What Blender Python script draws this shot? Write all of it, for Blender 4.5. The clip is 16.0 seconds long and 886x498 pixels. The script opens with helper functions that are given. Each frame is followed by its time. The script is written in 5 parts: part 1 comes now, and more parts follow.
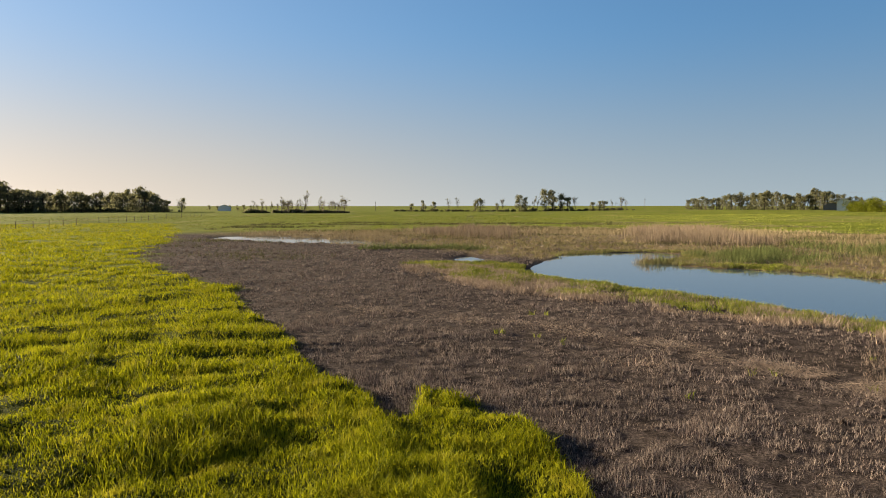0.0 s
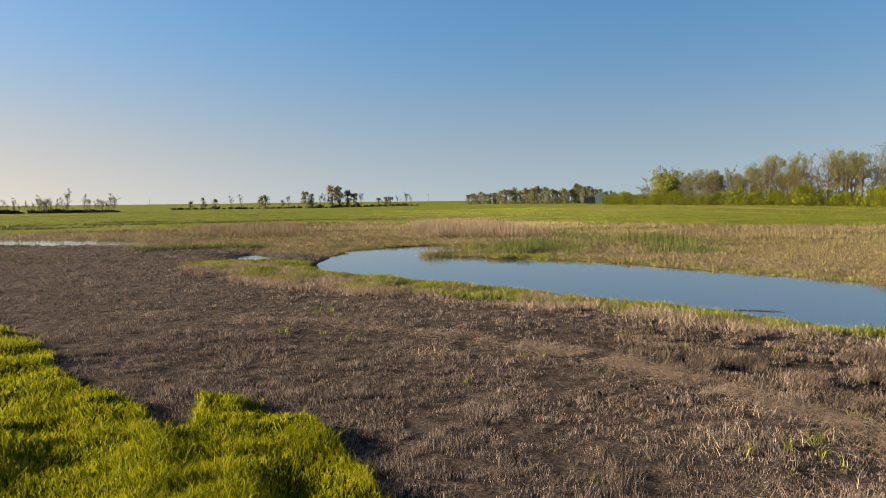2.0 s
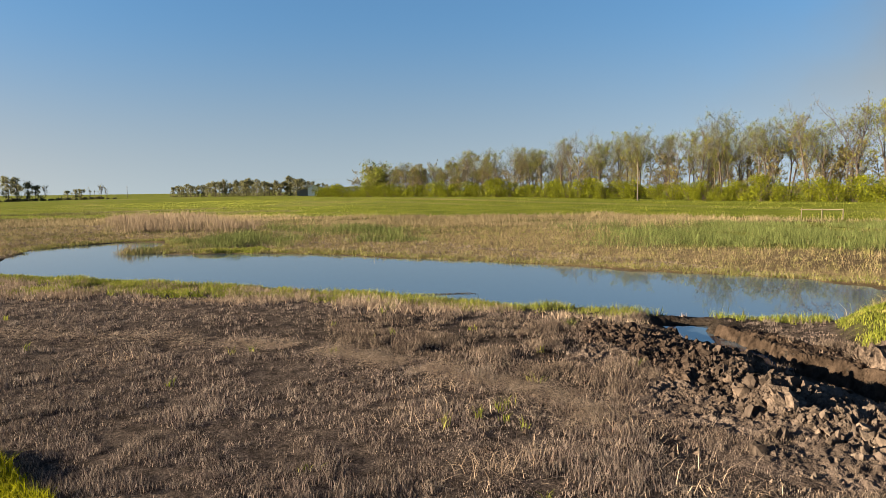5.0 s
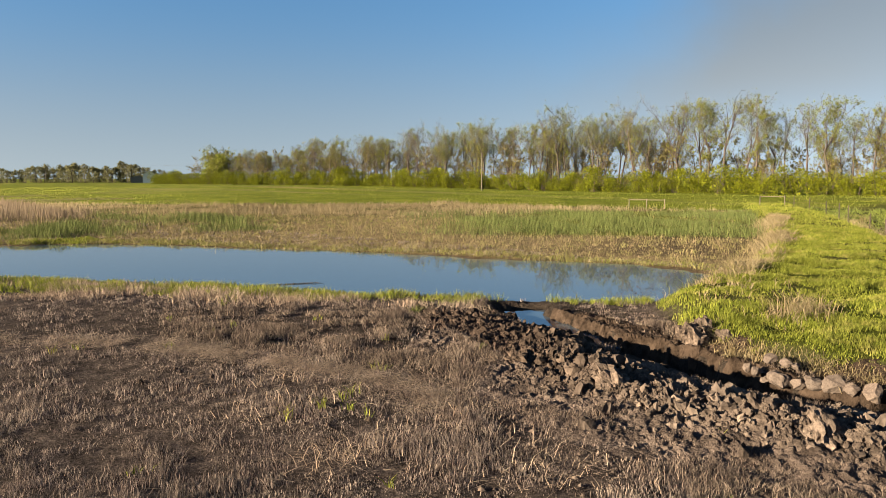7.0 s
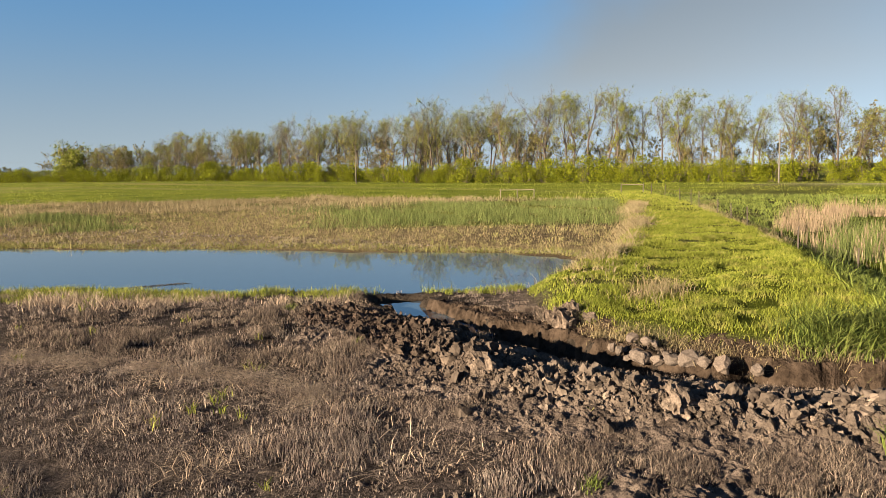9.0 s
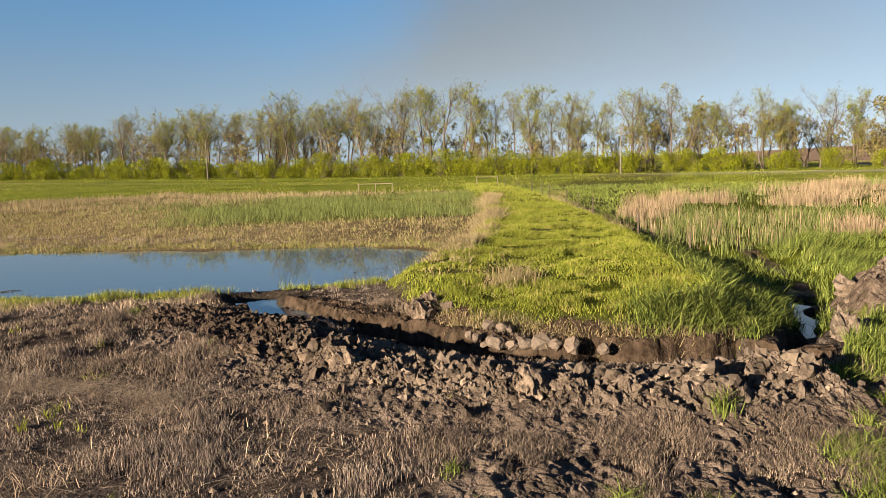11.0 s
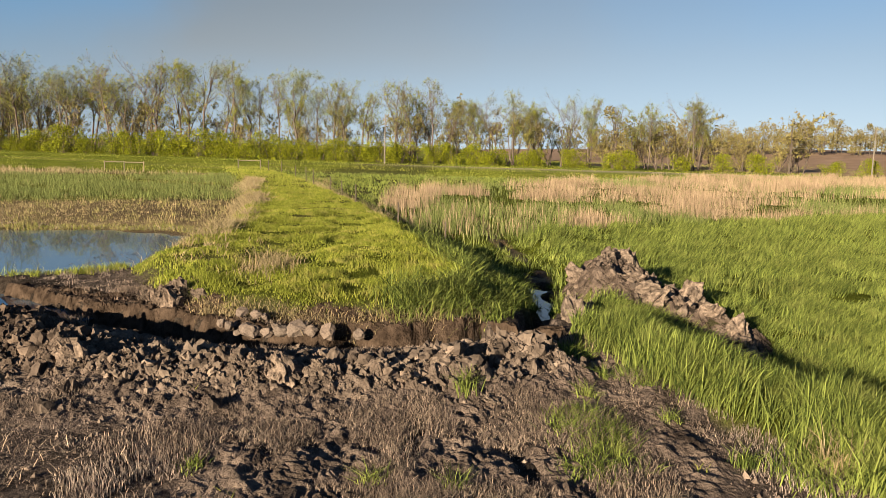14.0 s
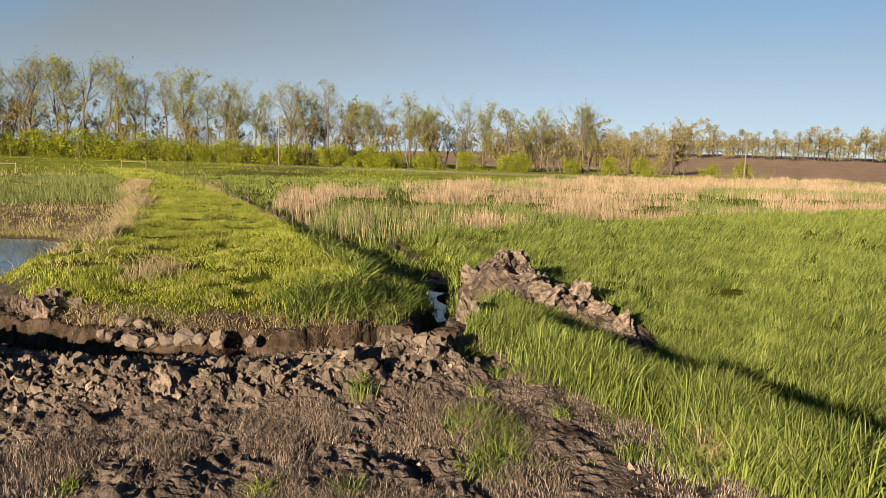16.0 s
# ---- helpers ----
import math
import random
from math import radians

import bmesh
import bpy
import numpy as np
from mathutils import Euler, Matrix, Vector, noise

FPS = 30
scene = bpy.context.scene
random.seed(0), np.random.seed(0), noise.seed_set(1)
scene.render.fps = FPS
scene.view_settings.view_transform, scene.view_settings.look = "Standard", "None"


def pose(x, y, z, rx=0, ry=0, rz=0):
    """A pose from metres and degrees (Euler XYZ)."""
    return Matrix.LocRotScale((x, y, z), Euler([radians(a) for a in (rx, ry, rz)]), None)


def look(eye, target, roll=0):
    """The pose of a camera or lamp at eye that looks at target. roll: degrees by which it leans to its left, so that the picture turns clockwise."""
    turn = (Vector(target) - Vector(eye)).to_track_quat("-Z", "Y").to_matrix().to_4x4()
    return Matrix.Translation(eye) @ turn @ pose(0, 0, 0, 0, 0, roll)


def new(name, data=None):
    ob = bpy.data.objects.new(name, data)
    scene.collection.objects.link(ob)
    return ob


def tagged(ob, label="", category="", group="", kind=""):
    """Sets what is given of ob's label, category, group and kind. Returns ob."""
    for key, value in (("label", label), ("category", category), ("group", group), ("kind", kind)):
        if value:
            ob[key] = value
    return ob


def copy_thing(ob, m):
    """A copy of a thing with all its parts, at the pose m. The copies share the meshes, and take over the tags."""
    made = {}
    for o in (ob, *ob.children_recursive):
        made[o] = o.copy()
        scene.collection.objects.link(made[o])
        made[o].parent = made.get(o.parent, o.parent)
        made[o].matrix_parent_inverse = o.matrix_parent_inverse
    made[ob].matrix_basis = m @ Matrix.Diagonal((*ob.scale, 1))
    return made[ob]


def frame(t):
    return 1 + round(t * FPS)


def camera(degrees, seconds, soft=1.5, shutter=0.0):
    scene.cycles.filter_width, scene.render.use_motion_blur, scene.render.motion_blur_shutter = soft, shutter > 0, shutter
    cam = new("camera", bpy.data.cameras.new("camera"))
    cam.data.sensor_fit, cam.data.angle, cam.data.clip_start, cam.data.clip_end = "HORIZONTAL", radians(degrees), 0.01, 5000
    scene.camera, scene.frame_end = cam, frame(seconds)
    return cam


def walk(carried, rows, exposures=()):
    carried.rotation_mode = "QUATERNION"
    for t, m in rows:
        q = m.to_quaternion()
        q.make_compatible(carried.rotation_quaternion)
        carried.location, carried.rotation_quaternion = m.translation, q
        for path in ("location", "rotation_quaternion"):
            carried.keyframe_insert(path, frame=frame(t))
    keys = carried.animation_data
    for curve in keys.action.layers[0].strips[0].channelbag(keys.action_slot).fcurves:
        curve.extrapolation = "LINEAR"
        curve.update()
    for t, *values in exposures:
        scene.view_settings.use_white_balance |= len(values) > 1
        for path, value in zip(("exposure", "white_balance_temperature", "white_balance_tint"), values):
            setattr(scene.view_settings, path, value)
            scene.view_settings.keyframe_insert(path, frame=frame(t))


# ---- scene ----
cam = camera(61.72, 16.0, soft=0.55)
PATH = [
    (0.0, 0.000, -0.000, 3.400, 86.65, -0.00, -0.00),
    (0.5, 0.034, -0.043, 3.395, 86.64, 0.45, -2.76),
    (1.0, 0.062, -0.046, 3.394, 86.52, 0.71, -7.18),
    (1.5, 0.091, -0.035, 3.392, 86.40, 0.82, -12.23),
    (2.0, 0.117, -0.021, 3.386, 86.28, 0.60, -16.33),
    (2.5, 0.132, -0.008, 3.378, 86.21, 0.49, -18.57),
    (3.0, 0.153, -0.011, 3.377, 86.15, 0.31, -22.01),
    (3.5, 0.185, -0.013, 3.375, 86.08, 0.39, -26.11),
    (4.0, 0.214, -0.031, 3.371, 85.91, 0.55, -30.17),
    (4.5, 0.240, -0.051, 3.366, 85.72, 0.65, -33.95),
    (5.0, 0.263, -0.075, 3.364, 85.45, 0.70, -38.18),
    (7.5, 0.358, -0.128, 3.349, 84.32, 0.03, -52.07),
    (8.0, 0.371, -0.136, 3.346, 84.13, 0.14, -54.45),
    (8.5, 0.381, -0.149, 3.357, 84.00, 0.50, -56.99),
    (11.0, 0.481, -0.220, 3.311, 83.21, 1.53, -70.27),
    (11.5, 0.505, -0.235, 3.295, 83.08, 1.03, -73.47),
    (12.0, 0.533, -0.254, 3.284, 82.88, 0.63, -75.38),
    (12.5, 0.552, -0.276, 3.274, 82.57, 0.05, -78.01),
    (13.0, 0.558, -0.291, 3.265, 82.32, -0.63, -81.62),
    (13.5, 0.566, -0.321, 3.273, 82.17, -1.15, -84.98),
    (14.0, 0.564, -0.342, 3.275, 82.27, -1.63, -88.02),
    (14.5, 0.560, -0.360, 3.276, 82.31, -1.72, -89.62),
    (15.0, 0.568, -0.385, 3.281, 82.43, -1.88, -92.79),
    (15.5, 0.573, -0.394, 3.288, 82.56, -1.85, -94.75),
    (16.0, 0.583, -0.409, 3.289, 82.67, -1.93, -95.91),
]
walk(cam, [(t, pose(x, y, z, rx, ry, rz)) for t, x, y, z, rx, ry, rz in PATH],
     exposures=[(0.0, 2.06), (3.0, 2.18), (8.5, 2.18), (12.5, 2.02), (16.0, 1.92)])

# ---- light ----
SUN_AZ, SUN_EL = -60.0, 12.5        # degrees from +y towards +x; above the horizon
world = bpy.data.worlds.new("evening_sky")
scene.world = world
world.use_nodes = True
wn, wl = world.node_tree.nodes, world.node_tree.links
wn.clear()
w_out = wn.new("ShaderNodeOutputWorld")
w_bg = wn.new("ShaderNodeBackground")
sky = wn.new("ShaderNodeTexSky")
sky.sky_type = "NISHITA"
sky.sun_disc = False
sky.sun_elevation = radians(SUN_EL)
sky.sun_rotation = radians(SUN_AZ % 360)
sky.altitude = 300
sky.air_density, sky.dust_density, sky.ozone_density = 1.0, 0.35, 2.7
w_bg.inputs["Strength"].default_value = 0.0505
wl.new(w_bg.outputs[0], w_out.inputs[0])


def calc(op, a, b=None, c=None):
    m = wn.new("ShaderNodeMath"); m.operation = op
    for i, v in enumerate((a, b, c)):
        if v is None:
            continue
        if isinstance(v, (int, float)):
            m.inputs[i].default_value = v
        else:
            wl.new(v, m.inputs[i])
    return m.outputs[0]


def ramp(v, lo, hi):
    m = wn.new("ShaderNodeMapRange"); m.interpolation_type = "SMOOTHSTEP"
    wl.new(v, m.inputs["Value"])
    m.inputs["From Min"].default_value, m.inputs["From Max"].default_value = lo, hi
    return m.outputs["Result"]


tc = wn.new("ShaderNodeTexCoord")
nrm = wn.new("ShaderNodeVectorMath"); nrm.operation = "NORMALIZE"
wl.new(tc.outputs["Generated"], nrm.inputs[0])
sep = wn.new("ShaderNodeSeparateXYZ")
wl.new(nrm.outputs[0], sep.inputs[0])
# the haze lies thin on the plain: the sky near the horizon keeps the brightness of a little above it
com = wn.new("ShaderNodeCombineXYZ")
wl.new(sep.outputs["X"], com.inputs[0]); wl.new(sep.outputs["Y"], com.inputs[1])
wl.new(calc("ADD", calc("MULTIPLY_ADD", calc("MAXIMUM", sep.outputs["Z"], 0.0), 0.62, 0.115), calc("MULTIPLY", ramp(sep.outputs["Z"], 0.42, 0.9), 1.5)), com.inputs[2])
wl.new(com.outputs[0], sky.inputs["Vector"])


def smoke_mask():
    """A thin smoke plume that drifts over the shelterbelt in the east, leaning to the south as it rises."""
    az = calc("ARCTAN2", sep.outputs["X"], sep.outputs["Y"])
    noi = wn.new("ShaderNodeTexNoise")
    noi.inputs["Scale"].default_value, noi.inputs["Detail"].default_value = 6.0, 6.0
    wl.new(nrm.outputs[0], noi.inputs["Vector"])
    wob = calc("MULTIPLY_ADD", noi.outputs["Fac"], 0.3, -0.15)
    edge = calc("MULTIPLY_ADD", sep.outputs["Z"], 1.15, 0.90)
    rel = calc("SUBTRACT", calc("ADD", az, wob), edge)
    body = calc("MULTIPLY", ramp(rel, -0.09, 0.22), calc("SUBTRACT", 1.0, calc("MULTIPLY", ramp(rel, 0.2, 0.9), 0.55)))
    low = ramp(sep.outputs["Z"], 0.03, 0.13)
    return calc("MULTIPLY", calc("MULTIPLY", body, low), 0.8)


vivid = wn.new("ShaderNodeHueSaturation")
vivid.inputs["Hue"].default_value, vivid.inputs["Saturation"].default_value, vivid.inputs["Value"].default_value = 0.503, 1.16, 0.75
wl.new(sky.outputs[0], vivid.inputs["Color"])
grey = wn.new("ShaderNodeRGBToBW")
wl.new(vivid.outputs[0], grey.inputs[0])
veil = wn.new("ShaderNodeMixRGB"); veil.blend_type = "MULTIPLY"
veil.inputs["Fac"].default_value = 1.0
wl.new(grey.outputs[0], veil.inputs["Color1"])
veil.inputs["Color2"].default_value = (0.74, 0.80, 0.82, 1)
smoke = wn.new("ShaderNodeMixRGB")
wl.new(smoke_mask(), smoke.inputs["Fac"])
wl.new(vivid.outputs[0], smoke.inputs["Color1"])
wl.new(veil.outputs[0], smoke.inputs["Color2"])
haze = wn.new("ShaderNodeMixRGB")
warm = wn.new("ShaderNodeMixRGB"); warm.blend_type = "MULTIPLY"
warm.inputs["Fac"].default_value = 1.0
wl.new(grey.outputs[0], warm.inputs["Color1"])
tint = wn.new("ShaderNodeMixRGB")
toward = calc("ADD", calc("MULTIPLY", sep.outputs["X"], math.sin(radians(SUN_AZ))), calc("MULTIPLY", sep.outputs["Y"], math.cos(radians(SUN_AZ))))
wl.new(ramp(toward, -0.1, 0.95), tint.inputs["Fac"])
tint.inputs["Color1"].default_value = (1.0, 1.08, 1.12, 1)
tint.inputs["Color2"].default_value = (1.05, 0.88, 0.70, 1)
wl.new(tint.outputs[0], warm.inputs["Color2"])
wl.new(calc("ADD", calc("MULTIPLY", calc("SUBTRACT", 1.0, ramp(sep.outputs["Z"], 0.0, 0.24)), 0.70),
            calc("MULTIPLY", calc("MULTIPLY", ramp(toward, 0.2, 1.0), 0.28), calc("SUBTRACT", 1.0, ramp(sep.outputs["Z"], 0.1, 0.7)))), haze.inputs["Fac"])
wl.new(smoke.outputs[0], haze.inputs["Color1"])
wl.new(warm.outputs[0], haze.inputs["Color2"])
wl.new(haze.outputs[0], w_bg.inputs["Color"])

sun = new("sun", bpy.data.lights.new("sun", "SUN"))
sun.data.energy, sun.data.angle, sun.data.color = 5.0, radians(0.6), (1.0, 0.835, 0.60)
_a, _e = radians(SUN_AZ), radians(SUN_EL)
sun_dir = Vector((math.sin(_a) * math.cos(_e), math.cos(_a) * math.cos(_e), math.sin(_e)))
sun.matrix_world = look(sun_dir * 200, (0, 0, 0))

# ---- noise and plan ----
RNG = np.random.default_rng(7)
_perm = RNG.random((256, 256))


def vnoise(x, y):
    x, y = np.asarray(x, float), np.asarray(y, float)
    xi, yi = np.floor(x).astype(int), np.floor(y).astype(int)
    fx, fy = x - xi, y - yi
    fx, fy = fx * fx * (3 - 2 * fx), fy * fy * (3 - 2 * fy)
    a, b = _perm[xi & 255, yi & 255], _perm[(xi + 1) & 255, yi & 255]
    c, d = _perm[xi & 255, (yi + 1) & 255], _perm[(xi + 1) & 255, (yi + 1) & 255]
    return (a * (1 - fx) + b * fx) * (1 - fy) + (c * (1 - fx) + d * fx) * fy


def fbm(x, y, size, octaves=4):
    """Noise of mean 0, about -1 to 1, with its largest lumps size metres across."""
    out, amp, tot = 0, 1.0, 0.0
    for i in range(octaves):
        k = 2 ** i / size
        out = out + amp * (vnoise(x * k + 31.7 * i, y * k - 17.3 * i) * 2 - 1)
        tot, amp = tot + amp, amp * 0.5
    return out / tot * 1.6


def smooth(v, lo, hi):
    v = np.clip((v - lo) / (hi - lo), 0, 1)
    return v * v * (3 - 2 * v)


def line_dist(x, y, pts):
    """Distance to a polyline and the fraction of its points passed."""
    best, at = np.full(np.shape(x), 1e9), np.zeros(np.shape(x))
    for i in range(len(pts) - 1):
        (ax, ay), (bx, by) = pts[i], pts[i + 1]
        ux, uy = bx - ax, by - ay
        s = np.clip(((x - ax) * ux + (y - ay) * uy) / (ux * ux + uy * uy), 0, 1)
        d = np.hypot(x - ax - s * ux, y - ay - s * uy)
        at = np.where(d < best, i + s, at)
        best = np.minimum(best, d)
    return best, at


def poly_dist(x, y, pts):
    """Distance to a closed outline, negative inside."""
    d, _ = line_dist(x, y, pts + pts[:1])
    inside = np.zeros(np.shape(x), bool)
    for i in range(len(pts)):
        (ax, ay), (bx, by) = pts[i], pts[(i + 1) % len(pts)]
        cross = (ay > y) != (by > y)
        inside ^= cross & (x < (bx - ax) * (y - ay) / ((by - ay) if by != ay else 1e-9) + ax)
    return np.where(inside, -d, d)


POND = [(4.5, 39.5), (6.2, 35.3), (8.1, 32), (9.8, 29.3), (11.3, 27), (13.2, 23.8), (14.2, 20.6), (15.5, 17.8), (16.6, 15.3),
        (17.8, 13.2), (18.5, 11.4), (19.7, 10), (21.2, 9), (23.7, 8.8), (27, 9.4), (28.6, 11.2), (28.6, 14), (27.4, 17.5), (26.7, 21),
        (25.4, 25), (24.4, 28), (22.6, 32.5), (21.6, 36.5), (19.5, 40), (16, 43), (12.9, 46.3), (13.2, 48), (17, 52), (18.3, 57),
        (15.5, 58.8), (11, 56), (9, 54.5), (6.8, 49), (5, 43)]
FAR_POND = [(-26, 82), (-25.5, 91), (-14.5, 85), (-7.5, 75.5), (-2, 67.3), (-7.5, 68.7), (-15.6, 72), (-23, 78)]
PUDDLE = [(0, 50.3), (1.9, 53.2), (2.9, 49.5), (1.3, 47.3)]
LAWN_EDGE = [(2.6, -6), (2.2, 5), (1.7, 7.5), (1.5, 9.4), (1.3, 11.1), (0.5, 12.7), (-0.3, 13.1), (-0.5, 11.6), (-0.8, 11.3), (-1, 12.2),
             (-1.7, 13.5), (-2.8, 15.2), (-4.3, 19.6), (-6, 22), (-6.7, 25.3), (-9, 30.5), (-13, 35.4), (-20.8, 49), (-25.6, 68), (-37, 102)]
LAWN = LAWN_EDGE + [(-60, 160), (-400, 160), (-400, -6)]
GAP = [(15.3, -5.9), (13.0, -5.5), (12.1, -5.9), (10.6, -6.05), (9.2, -6.45), (8.4, -6.9), (6.5, -8)]
DITCH = [(17, 11.2), (15.2, 9), (14.4, 7.1), (13.6, 5.2), (12.95, 3.9), (12.7, 2.4), (12.8, 0.8), (13.2, -0.5), (13.9, -1.5), (16, -2.1),
         (19, -2.4), (23.5, -2.6), (29, -1.9), (40, -1)]
SPOIL = [(14.2, 11.9), (13.4, 9.8), (12.3, 7.7), (11.2, 6), (10.6, 4.6), (10.4, 3), (10.4, 1.5), (10.6, 0.2), (11.1, -0.9), (11.9, -2)]
BERM = [(14.3, 4.6), (15.8, 6.2), (19, 8.3), (26, 8.6), (34, 10.2), (56, 16.6), (88, 29), (90, 24), (63, 13.2), (47, 7.8), (33.7, 3.2), (26, 1.2), (18.7, -0.8),
        (15.0, -1.1), (13.9, 0.3), (13.65, 2.2)]
STRIP = [(13.2, -3.0), (11.9, -3.35), (10.6, -3.9), (9.5, -4.5), (8.4, -4.9), (7.2, -5.2), (5.5, -5.9)]
TALL = [(6, -5.2), (7.2, -4.6), (8.7, -4.1), (10.6, -3.2), (11.9, -2.7), (13.6, -2.6), (15, -3), (23, -3.4), (28, -2.6), (32, -3.2), (34.5, -7.1), (39.2, -14.2),
        (45.5, -23.8), (53.7, -40), (90, -120), (20, -120), (3, -9)]
CATTAIL = [(29, 1.2), (32, -2.2), (35, -6.3), (39.6, -13.8), (46, -23.4), (54.5, -40), (92, -122), (150, -122), (120, -43), (92, -20), (72, -4), (57, 6), (42, 5), (35, 2.6)]
ROAD_X, WATER_Z, DITCH_WATER_Z = 129.0, -0.25, -0.55


def land(x, y):
    """Height of the ground and the weights of its covers."""
    x, y = np.asarray(x, float), np.asarray(y, float)
    edge = 0.35 * fbm(x, y, 1.2, 3)
    near = np.hypot(x, y)
    wob = edge * np.clip(near / 25, 0.35, 4)
    sd = poly_dist(x, y, POND) + edge * 0.6
    sf = poly_dist(x, y, FAR_POND) + edge * 2
    sp = poly_dist(x, y, PUDDLE) + edge
    water = np.minimum(np.minimum(sd, sf), sp)
    lawn_d = poly_dist(x, y, LAWN) + wob * 1.3
    dd, da = line_dist(x, y, DITCH)
    ms, ma = line_dist(x, y, SPOIL)
    bd = poly_dist(x, y, BERM) + edge * 0.35
    st, _ = line_dist(x, y, STRIP)
    td = poly_dist(x, y, TALL) + edge * 0.4
    cd = poly_dist(x, y, CATTAIL) + wob
    lawn = smooth(-lawn_d, -0.12, 0.12)
    berm = smooth(-bd, -0.12, 0.8)
    z = 0.04 * fbm(x, y, 4, 3) + 0.02 * fbm(x, y, 0.7, 3)
    z = z + lawn * (0.08 + 0.10 * fbm(x, y, 1.1, 3))
    shelf = 1.3 + 4.5 * smooth(x - np.interp(y, [0, 10, 30, 46, 60], [26, 22, 19, 10, 0]), -3, 1) * smooth(70 - x, 0, 20)
    z = z - 0.24 * np.exp(-np.clip(water, 0, 99) / shelf) * (1 - berm) - 0.5 * smooth(-water, -0.15, 2.0)
    z = z + berm * (0.40 + 0.05 * fbm(x, y, 0.8, 3)) + 0.05 * smooth(-td, 0, 0.5) * fbm(x, y, 0.9, 2)
    # gentle rises far off
    z = z + 1.1 * smooth(y, 60, 190) * smooth(x, 40, 140)
    z = z + 8.0 * smooth(x * 0.87 - y * 0.5, 175, 440) * smooth(-y, 30, 160)
    z = z + 0.25 * np.exp(-((x - ROAD_X) / 5.0) ** 4)
    # spoil heap, small heap by the channel, tall-grass ridge
    end = smooth(ma, 0, 0.8) * smooth(9 - ma, 0, 0.5)
    lump = 0.75 + 0.5 * fbm(x, y, 0.9, 3)
    spoil = np.exp(-(ms / 0.85) ** 2) * end
    z = z + 0.38 * spoil * lump * (0.22 + 0.48 * smooth(ma, 0.9, 2.2) + 0.3 * smooth(ma, 2, 4))
    lobes = [np.exp(-(((x - hx) / sx) ** 2 + ((y - hy) / sy) ** 2) ** 1.4) for hx, hy, sx, sy in ((18.5, -4.05, 1.7, 1.05), (17.0, -5.35, 1.3, 0.75), (15.5, -6.05, 0.6, 0.5))]
    heap = np.maximum.reduce(lobes)
    z = z + (0.80 * lobes[0] + 0.52 * lobes[1] + 0.42 * lobes[2]) * np.clip(0.8 + 0.55 * fbm(x + 3, y, 1.1, 3), 0.2, 1.25)
    z = z + 0.20 * np.exp(-(st / 0.6) ** 2) - 0.35 * smooth(-td, 0.6, 1.8) * smooth(40 - x, 0, 15)
    # the ditch, cut steeply
    gap, _ = line_dist(x, y, GAP)
    z = z - 0.42 * np.exp(-(gap / 0.95) ** 2) - 0.45 * np.exp(-(((x - 30.5) / 3.0) ** 2 + ((y - 0.2 - 0.25 * (x - 30.5)) / 0.9) ** 2) ** 1.5)
    dn = dd + 0.26 * fbm(x, y, 0.8, 3)
    half = np.where(da > 8, 0.33, 0.86 - 0.42 * smooth(4 - da, 0, 2.5) + 0.15 * smooth(1.7 - da, 0, 0.8))
    cut = 1 - smooth(dn, half * 0.62, half * 1.12)
    z = z - 0.42 * smooth(bd, 0.0, 1.0) * smooth(x, 15.5, 18) * smooth(0.3 * x - y, 0, 2.0) * smooth(70 - x, 0, 25) * smooth(td, -0.6, 0.2) * (1 - heap)
    z = z * (1 - cut) + (-0.78 + 0.36 * smooth(2.2 - da, 0, 1)) * cut
    z = z + 0.36 * cut * smooth(da, 8.2, 8.8) * smooth(fbm(x, y + 4, 0.9, 2), -0.05, 0.35)
    bare = np.clip(np.exp(-(ms / 1.7) ** 2) * smooth(ma, 0, 0.4) + 0.9 * np.exp(-(((x - 8.6) / 2.6) ** 2 + ((y + 0.3) / 2.8) ** 2) ** 2) + smooth(1.5 - dn, 0.0, 0.6) * (1 - smooth(da, 7.4, 8.4)) * (1 - smooth(-bd, 0.1, 0.5)), 0, 1)
    straw_x = np.interp(y, [5, 6.6, 7.7, 8.9, 10.3, 11.8, 13.7, 15.7, 17.8], [8.3, 8.4, 8.6, 8.7, 8.7, 8.25, 7.7, 6.9, 5.1])
    damp = 0.8 * smooth(x - straw_x, 0.2, 1.4) * smooth(y, 4, 6) * smooth(20 - y, 0, 4) * smooth(water, 2.5, 4.5)
    return dict(damp=damp, da=da, gap=gap, z=z, water=water, sd=sd, lawn=lawn, lawn_d=lawn_d, ditch=dn, cut=cut, spoil=spoil, ms=ms, berm=berm, bd=bd, strip=st, td=td, cd=cd, heap=heap, bare=bare, near=near)


# Mean camera position; far ground and things are scaled towards it.
VIEW_POINT = np.array([0.30, -0.13, 3.34])


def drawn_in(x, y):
    """Scale towards the camera for the country beyond the pond: its look from there is kept, while the far ground
    stands about a metre higher.
    """
    x, y = np.asarray(x, float) - VIEW_POINT[0], np.asarray(y, float) - VIEW_POINT[1]
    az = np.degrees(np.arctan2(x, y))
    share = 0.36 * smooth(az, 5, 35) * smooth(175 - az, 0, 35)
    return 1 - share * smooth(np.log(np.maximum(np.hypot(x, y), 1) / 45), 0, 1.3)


def toward_camera(v):
    """Points of the flat plan, scaled towards the camera position so that their place in its view stays."""
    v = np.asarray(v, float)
    return VIEW_POINT + (v - VIEW_POINT) * drawn_in(v[..., 0], v[..., 1])[..., None]


